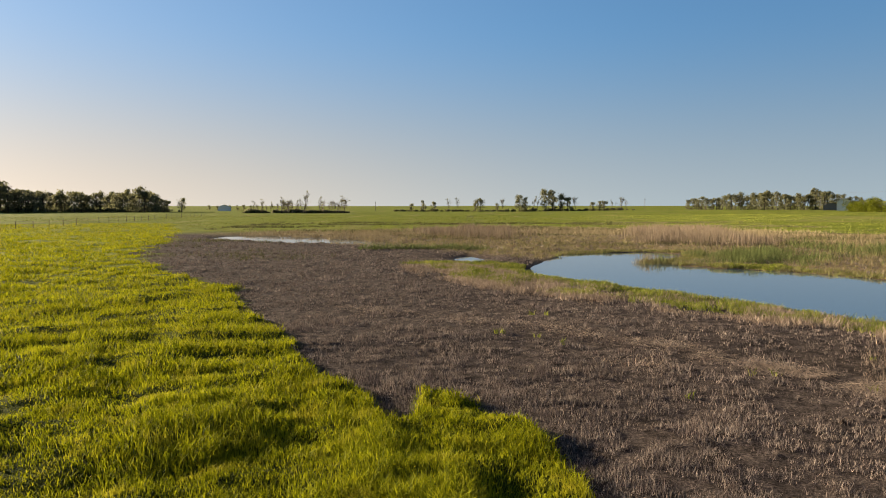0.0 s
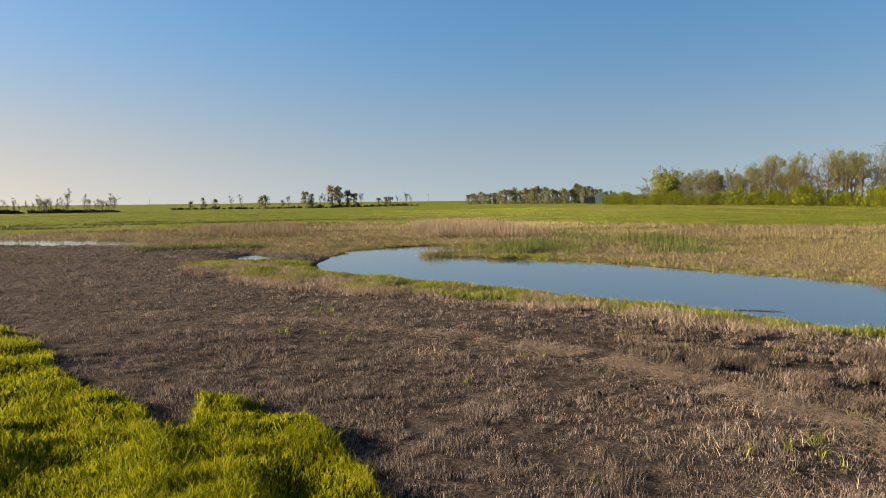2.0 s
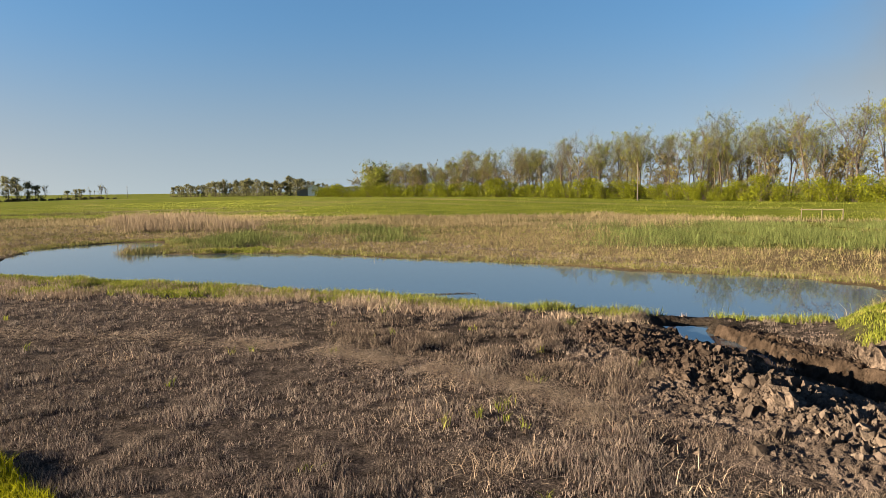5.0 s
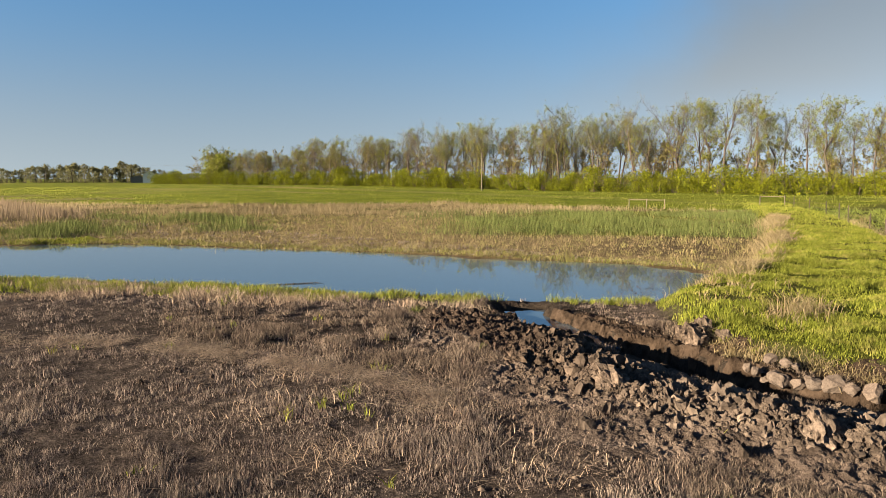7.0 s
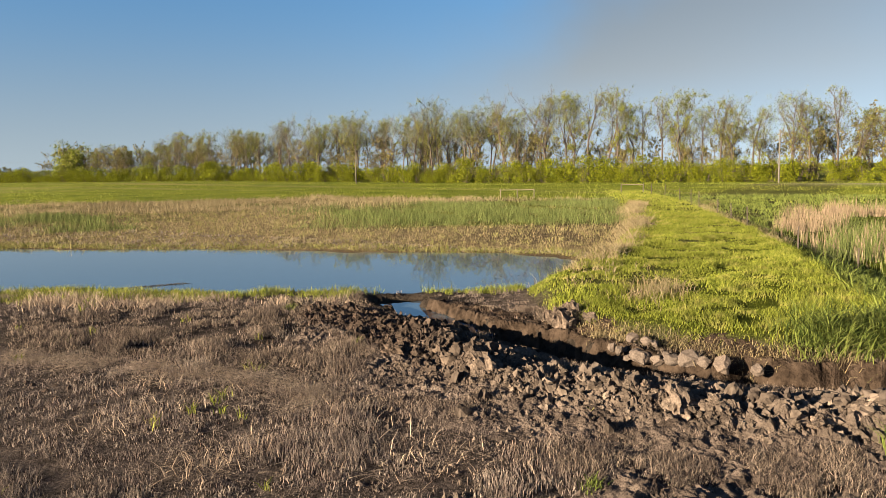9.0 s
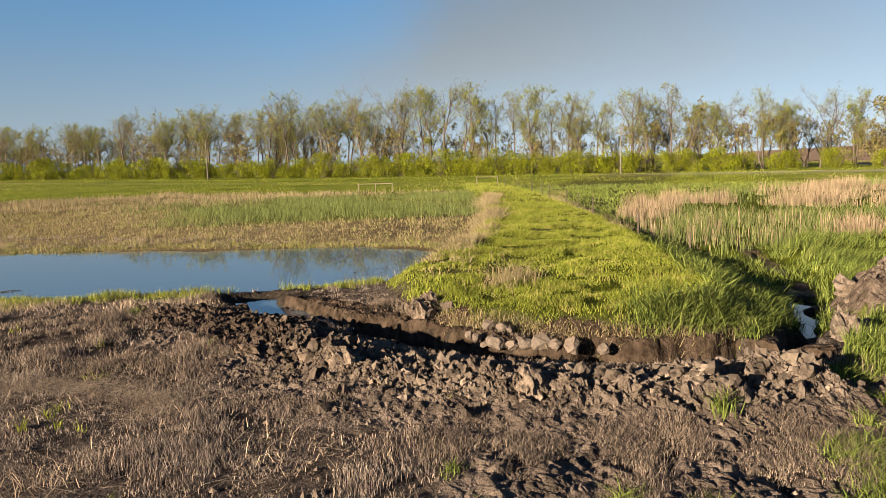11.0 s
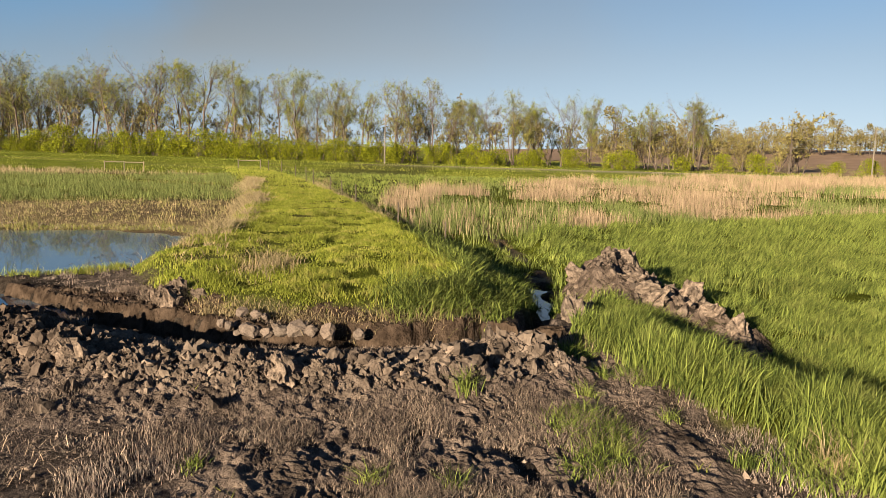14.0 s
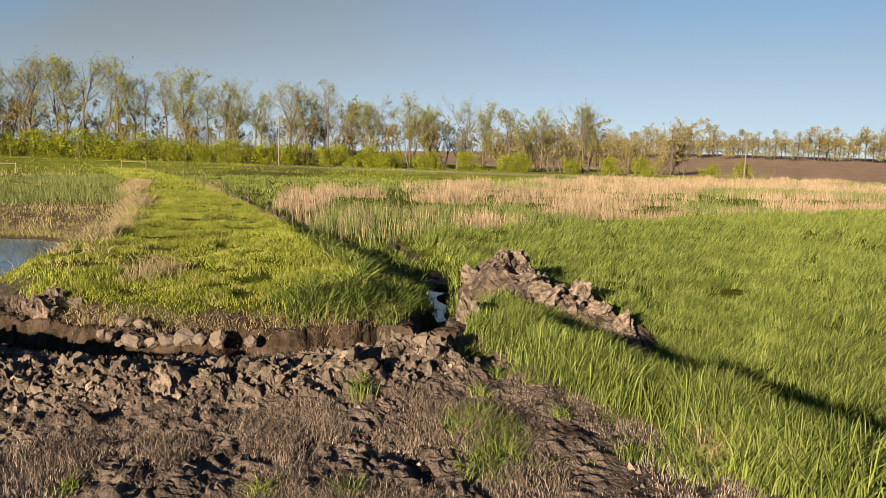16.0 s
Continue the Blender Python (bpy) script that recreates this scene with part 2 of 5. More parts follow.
def covers(x, y, L):
    """Bands of marsh, dry reed grass and green field beyond the pond, as weights."""
    r = L["near"] * (1 + 0.05 * fbm(x, y, 14, 3))
    az = np.degrees(np.arctan2(x, y))
    beyond = smooth(x - np.interp(y, [0, 10, 30, 46, 60, 90], [26, 22, 19, 8, -4, -30]), -1, 4) * (1 - smooth(L["lawn"], 0.3, 0.7))
    tan0 = np.interp(az, [-10, 5, 22, 39, 50, 60, 66], [75, 78, 82, 66, 66, 74, 78])
    tan1 = np.interp(az, [-10, 5, 22, 39, 50, 60, 66], [95, 118, 106, 94, 100, 84, 80])
    tan = smooth(r, tan0 - 3, tan0 + 3) * smooth(tan1 - r, -3, 3) * beyond * (y > 0.27 * x)
    field = smooth(r, tan1 - 4, tan1 + 4) * (1 - smooth(L["lawn"], 0.3, 0.7)) * ((az < 72) | (y > 0.27 * x))
    field = np.maximum(field, smooth(r, 60, 75) * (az >= 72) * (L["cd"] > 0))
    lush = smooth(az, 50, 58) * smooth(79 - az, 0, 3) * smooth(r, 42, 46) * (y > 0.27 * x)
    field = np.maximum(field, 0.85 * lush * (1 - smooth(tan, 0.2, 0.6)))
    reeds = np.maximum(smooth(az, 13, 15) * smooth(27.5 - az, 0, 1.5) * smooth(r, 46, 48) * smooth(58 - r, 0, 3),
                       smooth(az, 46, 56) * smooth(77 - az, 0, 1) * smooth(r, 43, 46) * smooth(80 - r, 0, 16)) * (L["water"] > 0.3) * (L["bd"] > 0)
    return dict(r=r, az=az, tan=tan, field=field, marsh=np.clip(beyond - field - tan, 0, 1) * (1 - L["berm"]) * (L["sd"] > -1), reeds=reeds)


def channel_side(x, y, L):
    """Grassy land on both sides of the old channel behind the heaps."""
    return smooth(x, 15, 16.5) * smooth(0.27 * x - y, 0, 0.8) * (L["ditch"] > 0.25) * smooth(90 - x, 0, 8) * (L["heap"] < 0.15)


def blocks(x, y, size, seed=0):
    """Broken-clod relief: each cell a tilted facet, with cracks between. Returns about -1 to 1."""
    x, y = np.asarray(x) / size, np.asarray(y) / size
    xi, yi = np.floor(x).astype(int), np.floor(y).astype(int)
    f1, f2, val = np.full(x.shape, 9.0), np.full(x.shape, 9.0), np.zeros(x.shape)
    for i in (-1, 0, 1):
        for j in (-1, 0, 1):
            a, b = (xi + i + seed) & 255, (yi + j + 3 * seed) & 255
            cx, cy = xi + i + _perm[a, b], yi + j + _perm[b, (a + 57) & 255]
            d = np.hypot(x - cx, y - cy)
            v = (_perm[(a + 91) & 255, b] * 2 - 1) + ((x - cx) * (_perm[a, (b + 33) & 255] - 0.5) + (y - cy) * (_perm[(a + 11) & 255, (b + 7) & 255] - 0.5)) * 2.4
            near = d < f1
            f2 = np.where(near, f1, np.minimum(f2, d))
            val = np.where(near, v, val)
            f1 = np.minimum(f1, d)
    return val * 0.75 - 0.8 * np.exp(-(f2 - f1) / 0.06)


def height(x, y):
    return land(x, y)["z"]


# ---- materials ----
def shader(name, rough=0.9, spec=0.3):
    m = bpy.data.materials.new(name)
    m.use_nodes = True
    b = m.node_tree.nodes["Principled BSDF"]
    b.inputs["Roughness"].default_value = rough
    b.inputs["Specular IOR Level"].default_value = spec
    return m, m.node_tree.nodes, m.node_tree.links, b


def noise_node(nodes, links, scale, detail=5, vec=None, rough=0.6):
    n = nodes.new("ShaderNodeTexNoise")
    n.inputs["Scale"].default_value, n.inputs["Detail"].default_value, n.inputs["Roughness"].default_value = scale, detail, rough
    if vec is None:
        vec = nodes.new("ShaderNodeNewGeometry").outputs["Position"]
    links.new(vec, n.inputs["Vector"])
    return n.outputs["Fac"]


def ramp_node(nodes, links, fac, *stops):
    r = nodes.new("ShaderNodeValToRGB")
    links.new(fac, r.inputs["Fac"])
    for i, (p, c) in enumerate(stops):
        e = r.color_ramp.elements[i] if i < 2 else r.color_ramp.elements.new(p)
        e.position, e.color = p, (*c, 1)
    return r.outputs["Color"]


def mix_node(nodes, links, fac, a, b, kind="MIX"):
    m = nodes.new("ShaderNodeMixRGB")
    m.blend_type = kind
    for s, v in zip(m.inputs, (fac, a, b)):
        if isinstance(v, (int, float)):
            s.default_value = v
        elif isinstance(v, tuple):
            s.default_value = (*v, 1)
        else:
            links.new(v, s)
    return m.outputs[0]


def bump_node(nodes, links, bsdf, fac, strength, distance):
    b = nodes.new("ShaderNodeBump")
    b.inputs["Strength"].default_value, b.inputs["Distance"].default_value = strength, distance
    links.new(fac, b.inputs["Height"])
    links.new(b.outputs[0], bsdf.inputs["Normal"])


def tone(c, k=0.67):
    """A colour noted as bright as it looks in the low sun, brought to its base value."""
    return tuple(v * k for v in c)


def blade_mat(name, low, high, alt, trans=0.35, alt_share=0.25):
    """Leaf or stem: colour varies from blade to blade and over the ground; light passes through."""
    trans *= 0.6
    low, high, alt = tone(low), tone(high), tone(alt)
    m, n, l, b = shader(name, 0.75, 0.05)
    g = n.new("ShaderNodeNewGeometry")
    rnd = g.outputs["Random Per Island"]
    c1 = ramp_node(n, l, rnd, (0.0, low), (1.0, high))
    big = noise_node(n, l, 0.5, 3)
    pick = n.new("ShaderNodeMapRange")
    l.new(noise_node(n, l, 1.7, 4), pick.inputs["Value"])
    pick.inputs["From Min"].default_value, pick.inputs["From Max"].default_value = 0.60 - alt_share * 0.6, 0.80 - alt_share * 0.4
    c2 = mix_node(n, l, pick.outputs[0], c1, alt)
    dark = ramp_node(n, l, big, (0.3, (0.75, 0.75, 0.75)), (0.7, (1.15, 1.15, 1.15)))
    col = mix_node(n, l, 1.0, c2, dark, "MULTIPLY")
    l.new(col, b.inputs["Base Color"])
    tr = n.new("ShaderNodeBsdfTranslucent")
    l.new(col, tr.inputs["Color"])
    mx = n.new("ShaderNodeMixShader")
    mx.inputs[0].default_value = trans
    l.new(b.outputs[0], mx.inputs[1]); l.new(tr.outputs[0], mx.inputs[2])
    l.new(mx.outputs[0], n["Material Output"].inputs["Surface"])
    return m


def plain_mat(name, a, b_, scale, rough=0.8, bump=0.3, dist=0.02, spec=0.12, fine=None, island=False, wet_end=None):
    a, b_ = tone(a), tone(b_)
    m, n, l, b = shader(name, rough, spec)
    obj = n.new("ShaderNodeTexCoord").outputs["Object"]
    f = noise_node(n, l, scale, 6, obj)
    col = ramp_node(n, l, f, (0.3, a), (0.7, b_))
    rnd = n.new("ShaderNodeObjectInfo").outputs["Random"]
    col = mix_node(n, l, 1.0, col, ramp_node(n, l, rnd, (0, (0.8, 0.8, 0.8)), (1, (1.15, 1.12, 1.1))), "MULTIPLY")
    if island:
        isl = n.new("ShaderNodeNewGeometry").outputs["Random Per Island"]
        col = mix_node(n, l, 1.0, col, ramp_node(n, l, isl, (0, (0.65, 0.65, 0.66)), (0.75, (1.05, 1.04, 1.02)), (1, (1.5, 1.47, 1.42))), "MULTIPLY")
    if wet_end:
        yy = n.new("ShaderNodeSeparateXYZ")
        l.new(n.new("ShaderNodeNewGeometry").outputs["Position"], yy.inputs[0])
        w = n.new("ShaderNodeMapRange")
        l.new(yy.outputs["Y"], w.inputs["Value"])
        w.inputs["From Min"].default_value, w.inputs["From Max"].default_value = wet_end
        col = mix_node(n, l, w.outputs[0], col, mix_node(n, l, 1.0, col, (0.5, 0.47, 0.46), "MULTIPLY"))
    l.new(col, b.inputs["Base Color"])
    bump_node(n, l, b, noise_node(n, l, fine or scale * 4, 6, obj), bump, dist)
    return m


def ground_material():
    m, n, l, b = shader("ground_cover", 0.95, 0.02)

    def mask(k):
        a = n.new("ShaderNodeAttribute"); a.attribute_name = k
        return a.outputs["Fac"]
    fine, mid, big = noise_node(n, l, 22, 8), noise_node(n, l, 3.0, 6), noise_node(n, l, 0.25, 5)
    brown = ramp_node(n, l, mid, (0.3, (0.033, 0.026, 0.022)), (0.7, (0.172, 0.136, 0.117)))
    brown = mix_node(n, l, 1.0, brown, ramp_node(n, l, fine, (0.35, (0.35, 0.35, 0.35)), (0.7, (1.6, 1.55, 1.5))), "MULTIPLY")
    lawn = ramp_node(n, l, mid, (0.3, (0.03, 0.038, 0.006)), (0.75, (0.11, 0.125, 0.012)))
    field = ramp_node(n, l, big, (0.3, (0.125, 0.16, 0.02)), (0.7, (0.25, 0.265, 0.04)))
    field = mix_node(n, l, 1.0, field, ramp_node(n, l, mid, (0.3, (0.75, 0.75, 0.75)), (0.75, (1.2, 1.2, 1.1))), "MULTIPLY")
    vm = n.new("ShaderNodeVectorMath"); vm.operation = "MULTIPLY"
    l.new(n.new("ShaderNodeNewGeometry").outputs["Position"], vm.inputs[0])
    vm.inputs[1].default_value = (0.16, 0.014, 0.1)
    streak = ramp_node(n, l, noise_node(n, l, 1.0, 4, vm.outputs[0]), (0.54, (0, 0, 0)), (0.72, (0.6, 0.6, 0.6)))
    field = mix_node(n, l, streak, field, (0.33, 0.27, 0.13))
    marsh = ramp_node(n, l, mid, (0.3, (0.15, 0.112, 0.063)), (0.55, (0.30, 0.222, 0.125)), (0.75, (0.15, 0.148, 0.042)))
    tan = ramp_node(n, l, mid, (0.3, (0.18, 0.138, 0.067)), (0.7, (0.35, 0.27, 0.14)))
    mud = ramp_node(n, l, mid, (0.3, (0.020, 0.015, 0.012)), (0.7, (0.085, 0.066, 0.052)))
    mud = mix_node(n, l, 1.0, mud, ramp_node(n, l, fine, (0.3, (0.6, 0.6, 0.6)), (0.75, (1.4, 1.4, 1.4))), "MULTIPLY")
    plough = ramp_node(n, l, big, (0.3, (0.26, 0.175, 0.125)), (0.7, (0.36, 0.25, 0.18)))
    road = ramp_node(n, l, mid, (0.3, (0.34, 0.29, 0.21)), (0.7, (0.42, 0.37, 0.28)))
    col = brown
    for k, c in (("field", field), ("marsh", marsh), ("tan", tan), ("lawn", lawn), ("bare", mud), ("plough", plough), ("road", road)):
        col = mix_node(n, l, mask(k), col, c)
    col = mix_node(n, l, mask("wet"), col, mix_node(n, l, 1.0, col, (0.4, 0.37, 0.35), "MULTIPLY"))
    col = mix_node(n, l, 1.0, col, tone((1, 1, 1)), "MULTIPLY")
    l.new(col, b.inputs["Base Color"])
    r = n.new("ShaderNodeMapRange")
    l.new(mask("wet"), r.inputs["Value"])
    r.inputs["To Min"].default_value, r.inputs["To Max"].default_value = 0.95, 0.45
    l.new(r.outputs[0], b.inputs["Roughness"])
    bump_node(n, l, b, noise_node(n, l, 9, 9, None, 0.7), 1.0, 0.09)
    return m


def water_material(name, tint, ripple):
    m, n, l, b = shader(name, 0.03, 0.9)
    b.inputs["IOR"].default_value = 1.33
    b.inputs["Base Color"].default_value = (*tint, 1)
    geo = n.new("ShaderNodeNewGeometry").outputs["Position"]
    patch = ramp_node(n, l, noise_node(n, l, 0.22, 4, geo), (0.4, (0.012, 0.012, 0.012)), (0.7, (0.05, 0.05, 0.05)))
    l.new(patch, b.inputs["Roughness"])
    bump_node(n, l, b, noise_node(n, l, 6, 3, geo), ripple, 0.01)
    return m


M_GROUND = ground_material()
M_WATER = water_material("pond_water", (0.055, 0.082, 0.108), 0.012)
M_DITCH = water_material("ditch_water", (0.012, 0.010, 0.008), 0.03)
M_LAWN = blade_mat("short_grass", (0.10, 0.12, 0.004), (0.50, 0.49, 0.014), (0.48, 0.42, 0.03), 0.6, 0.12)
M_BERMGRASS = blade_mat("bank_grass", (0.095, 0.125, 0.012), (0.41, 0.43, 0.07), (0.44, 0.39, 0.12), 0.4, 0.15)
M_TALL = blade_mat("tall_grass", (0.035, 0.055, 0.012), (0.29, 0.34, 0.075), (0.29, 0.31, 0.085), 0.4, 0.15)
M_DRY = blade_mat("dry_grass", (0.23, 0.18, 0.095), (0.47, 0.38, 0.225), (0.32, 0.24, 0.13), 0.25, 0.3)
M_STUBBLE = blade_mat("dead_stubble", (0.085, 0.066, 0.056), (0.52, 0.415, 0.345), (0.23, 0.175, 0.15), 0.2, 0.3)
M_CATTAIL = blade_mat("dead_cattail", (0.19, 0.135, 0.085), (0.52, 0.385, 0.26), (0.33, 0.23, 0.15), 0.25, 0.25)
M_SEDGE = blade_mat("green_cattail", (0.06, 0.078, 0.022), (0.27, 0.31, 0.10), (0.18, 0.20, 0.065), 0.3, 0.25)
M_MARSH = blade_mat("marsh_grass", (0.16, 0.115, 0.064), (0.50, 0.38, 0.22), (0.27, 0.27, 0.075), 0.3, 0.3)
M_CLOD = plain_mat("dug_clay", (0.036, 0.028, 0.023), (0.25, 0.195, 0.158), 4.0, 0.95, 1.0, 0.04, 0.03, 5, True, (4.0, 7.5))
M_STONE = plain_mat("field_stone", (0.085, 0.063, 0.05), (0.21, 0.16, 0.128), 6.0, 0.85, 0.4, 0.01, 0.3, 40)
M_WOOD = plain_mat("weathered_wood", (0.15, 0.125, 0.09), (0.30, 0.25, 0.18), 8, 0.85, 0.4, 0.005)
M_STEEL = plain_mat("rusty_steel", (0.06, 0.05, 0.04), (0.13, 0.10, 0.08), 20, 0.7, 0.3, 0.002)
M_BARK = plain_mat("bark", (0.075, 0.057, 0.046), (0.19, 0.15, 0.122), 3, 0.95, 0.6, 0.03)
M_BARK_DARK = plain_mat("dark_bark", (0.07, 0.056, 0.045), (0.13, 0.105, 0.085), 3, 0.95, 0.6, 0.03)
M_LEAF = blade_mat("young_leaves", (0.10, 0.125, 0.016), (0.36, 0.385, 0.06), (0.28, 0.26, 0.08), 0.45, 0.25)
M_HEDGE = blade_mat("hedge_leaves", (0.025, 0.036, 0.004), (0.36, 0.38, 0.022), (0.16, 0.175, 0.014), 0.1, 0.3)
# Far foliage colour is raised to stand in for haze over the distance.
M_FARLEAF = blade_mat("hazed_far_leaves", (0.12, 0.122, 0.06), (0.30, 0.29, 0.14), (0.23, 0.21, 0.11), 0.75, 0.3)
M_WHITE = plain_mat("white_paint", (1.05, 1.05, 1.02), (1.2, 1.2, 1.17), 2, 0.6, 0.1, 0.005)
M_ROOF = plain_mat("grey_roof", (0.16, 0.16, 0.16), (0.25, 0.25, 0.25), 2, 0.6, 0.1, 0.005)


# ---- builders ----
def mesh_from(name, verts, faces, mat, smooth_shade=False):
    me = bpy.data.meshes.new(name)
    me.from_pydata([tuple(v) for v in verts] if not isinstance(verts, np.ndarray) else verts.tolist(), [], faces if not isinstance(faces, np.ndarray) else faces.tolist())
    me.materials.append(mat)
    if smooth_shade:
        me.polygons.foreach_set("use_smooth", [True] * len(me.polygons))
    me.update()
    return me


def tri_mesh(name, verts, tris, mat, smooth_shade=False):
    """A mesh from arrays of corners and triangles."""
    me = bpy.data.meshes.new(name)
    verts, tris = np.ascontiguousarray(verts, np.float32), np.ascontiguousarray(tris, np.int32)
    me.vertices.add(len(verts)); me.vertices.foreach_set("co", verts.ravel())
    me.loops.add(tris.size); me.loops.foreach_set("vertex_index", tris.ravel())
    me.polygons.add(len(tris)); me.polygons.foreach_set("loop_start", np.arange(0, tris.size, 3, dtype=np.int32))
    me.polygons.foreach_set("use_smooth", np.full(len(tris), smooth_shade, bool))
    me.materials.append(mat)
    me.update(calc_edges=True)
    return me


def part(name, bm, material, parent, label=""):
    """Links a bmesh, or a mesh, as one part under a thing."""
    if isinstance(bm, bmesh.types.BMesh):
        me = bpy.data.meshes.new(name)
        bm.to_mesh(me); bm.free()
        me.materials.append(material)
    else:
        me = bm
    ob = new(name, me)
    ob.parent = parent
    return tagged(ob, label)


def empty(name, m, label, category, group=""):
    ob = new(name)
    ob.empty_display_size = 0.2
    ob.matrix_world = m
    return tagged(ob, label, category, group)


def blades(px, py, pz, h, w, lean, turn_rng, bend=0.5, two=True, lean_dir=None, arch=False):
    """Tapered, bent blades standing at the points: three triangles each, one when two is False, five for an arching leaf."""
    n = len(px)
    la = turn_rng.random(n) * 2 * np.pi if lean_dir is None else lean_dir + turn_rng.normal(0, 0.95, n)
    a = la + np.pi / 2 + turn_rng.normal(0, 0.6, n) if arch else turn_rng.random(n) * 2 * np.pi
    ox, oy = np.cos(la) * lean * h, np.sin(la) * lean * h
    dx, dy = np.cos(a) * w / 2, np.sin(a) * w / 2
    if arch:
        v = np.empty((n, 7, 3))
        droop = 0.42 * np.minimum(lean, 1.2)
        for k, (f, wide) in enumerate(((0, 0.8), (0.42, 1.0), (0.78, 0.7))):
            qx, qy, qz = px + ox * f ** 1.8, py + oy * f ** 1.8, pz + h * (f - droop * f ** 3)
            v[:, 2 * k] = np.stack([qx - dx * wide, qy - dy * wide, qz], 1)
            v[:, 2 * k + 1] = np.stack([qx + dx * wide, qy + dy * wide, qz], 1)
        v[:, 6] = np.stack([px + ox, py + oy, pz + h * (1 - droop)], 1)
        t = np.array([[0, 1, 3], [0, 3, 2], [2, 3, 5], [2, 5, 4], [4, 5, 6]])
        return v.reshape(-1, 3), (t[None] + 7 * np.arange(n)[:, None, None]).reshape(-1, 3)
    if two:
        v = np.empty((n, 5, 3))
        v[:, 0] = np.stack([px - dx, py - dy, pz], 1)
        v[:, 1] = np.stack([px + dx, py + dy, pz], 1)
        top = h * np.where(lean > 1.2, 0.12, np.sqrt(np.clip(1 - (lean * 0.6) ** 2, 0.03, 1)))
        mx, my, mz = px + ox * 0.5 * (1 - bend), py + oy * 0.5 * (1 - bend), pz + top * 0.62
        v[:, 2] = np.stack([mx - dx * 0.8, my - dy * 0.8, mz], 1)
        v[:, 3] = np.stack([mx + dx * 0.8, my + dy * 0.8, mz], 1)
        v[:, 4] = np.stack([px + ox, py + oy, pz + top], 1)
        t = np.array([[0, 1, 3], [0, 3, 2], [2, 3, 4]])
        return v.reshape(-1, 3), (t[None] + 5 * np.arange(n)[:, None, None]).reshape(-1, 3)
    v = np.empty((n, 3, 3))
    v[:, 0] = np.stack([px - dx, py - dy, pz], 1)
    v[:, 1] = np.stack([px + dx, py + dy, pz], 1)
    v[:, 2] = np.stack([px + ox, py + oy, pz + h * np.where(lean > 1.2, 0.25, 1.0)], 1)
    return v.reshape(-1, 3), np.arange(3 * n).reshape(-1, 3)


def join_arrays(items):
    vs, ts, k = [], [], 0
    for v, t in items:
        vs.append(v); ts.append(t + k); k += len(v)
    return np.concatenate(vs), np.concatenate(ts)


def scatter(n, r0, r1, power, a0=-36.0, a1=132.0, seed=0):
    """Points over the open land round the standing place, thinning out with distance."""
    g = np.random.default_rng(seed)
    u = g.random(n)
    k = 2 - power
    r = (r0 ** k + u * (r1 ** k - r0 ** k)) ** (1 / k) if abs(k) > 1e-6 else r0 * (r1 / r0) ** u
    az = np.radians(a0 + g.random(n) * (a1 - a0))
    return r * np.sin(az), r * np.cos(az), r, g


def stuff(name, arrays, mat, label, category):
    v, t = arrays
    return tagged(new(name, tri_mesh(name, toward_camera(v), t, mat)), label, category, kind="stuff")


# ---- ground ----
def graded(lo, hi, step, reach, growth):
    mid = list(np.arange(lo, hi + step / 2, step))
    out, s, v = [], step, mid[-1]
    while v < reach:
        s *= growth; v += s; out.append(v)
    s, v, back = step, mid[0], []
    while v > -reach:
        s *= growth; v -= s; back.append(v)
    return np.array(back[::-1] + mid + out)


def build_ground():
    gx, gy = graded(-4, 20, 0.17, 4600, 1.06), graded(-7, 20, 0.17, 4600, 1.06)
    X, Y = np.meshgrid(gx, gy, indexing="ij")
    L = land(X.ravel(), Y.ravel())
    x, y = X.ravel(), Y.ravel()
    nx, ny = len(gx), len(gy)
    i, j = np.meshgrid(np.arange(nx - 1), np.arange(ny - 1), indexing="ij")
    a = (i * ny + j).ravel()
    tris = np.concatenate([np.stack([a, a + ny, a + ny + 1], 1), np.stack([a, a + ny + 1, a + 1], 1)])
    clod = L["bare"] * 0.05 * fbm(x, y, 0.35, 2)
    me = tri_mesh("ground", toward_camera(np.stack([x, y, L["z"] + clod], 1)), tris, M_GROUND, True)
    C = covers(x, y, L)
    field, marsh = np.maximum.reduce([C["field"], smooth(-L["td"], -0.3, 0.3), L["lawn"]]), C["marsh"]
    plough = smooth(x * 0.87 - y * 0.5, 172, 178) * smooth(-y, 26, 34)
    road = smooth(2.2 - np.abs(x - ROAD_X), 0, 1.0) * smooth(30 - y, 0, 40)
    wet = np.clip(smooth(0.5 - L["water"], 0, 0.6) + smooth(L["cut"], 0.75, 1.0) * 0.9, 0, 1)
    for k, v in (("field", field), ("marsh", marsh), ("tan", C["tan"] * (1 - L["berm"])), ("lawn", np.maximum.reduce([L["lawn"] * (1 - 0.85 * smooth(L["near"], 22, 55)), L["berm"] * (1 - smooth(1.35 - L["ditch"], 0, 0.2) * (L["da"] < 7.6)), smooth(-L["td"], -0.1, 0.4), channel_side(x, y, L)])), ("bare", np.clip(L["bare"] + L["heap"] * 1.5 + L["damp"] * 0.7 + smooth(1.5 - L["ditch"], 0, 0.3) * (L["da"] < 7.6), 0, 1)), ("plough", plough), ("road", road), ("wet", wet)):
        me.attributes.new(k, "FLOAT", "POINT").data.foreach_set("value", np.ascontiguousarray(v, np.float32))
    return tagged(new("ground", me), "flat prairie ground with lawn, dead stubble and dug mud", "ground", kind="structure")


build_ground()


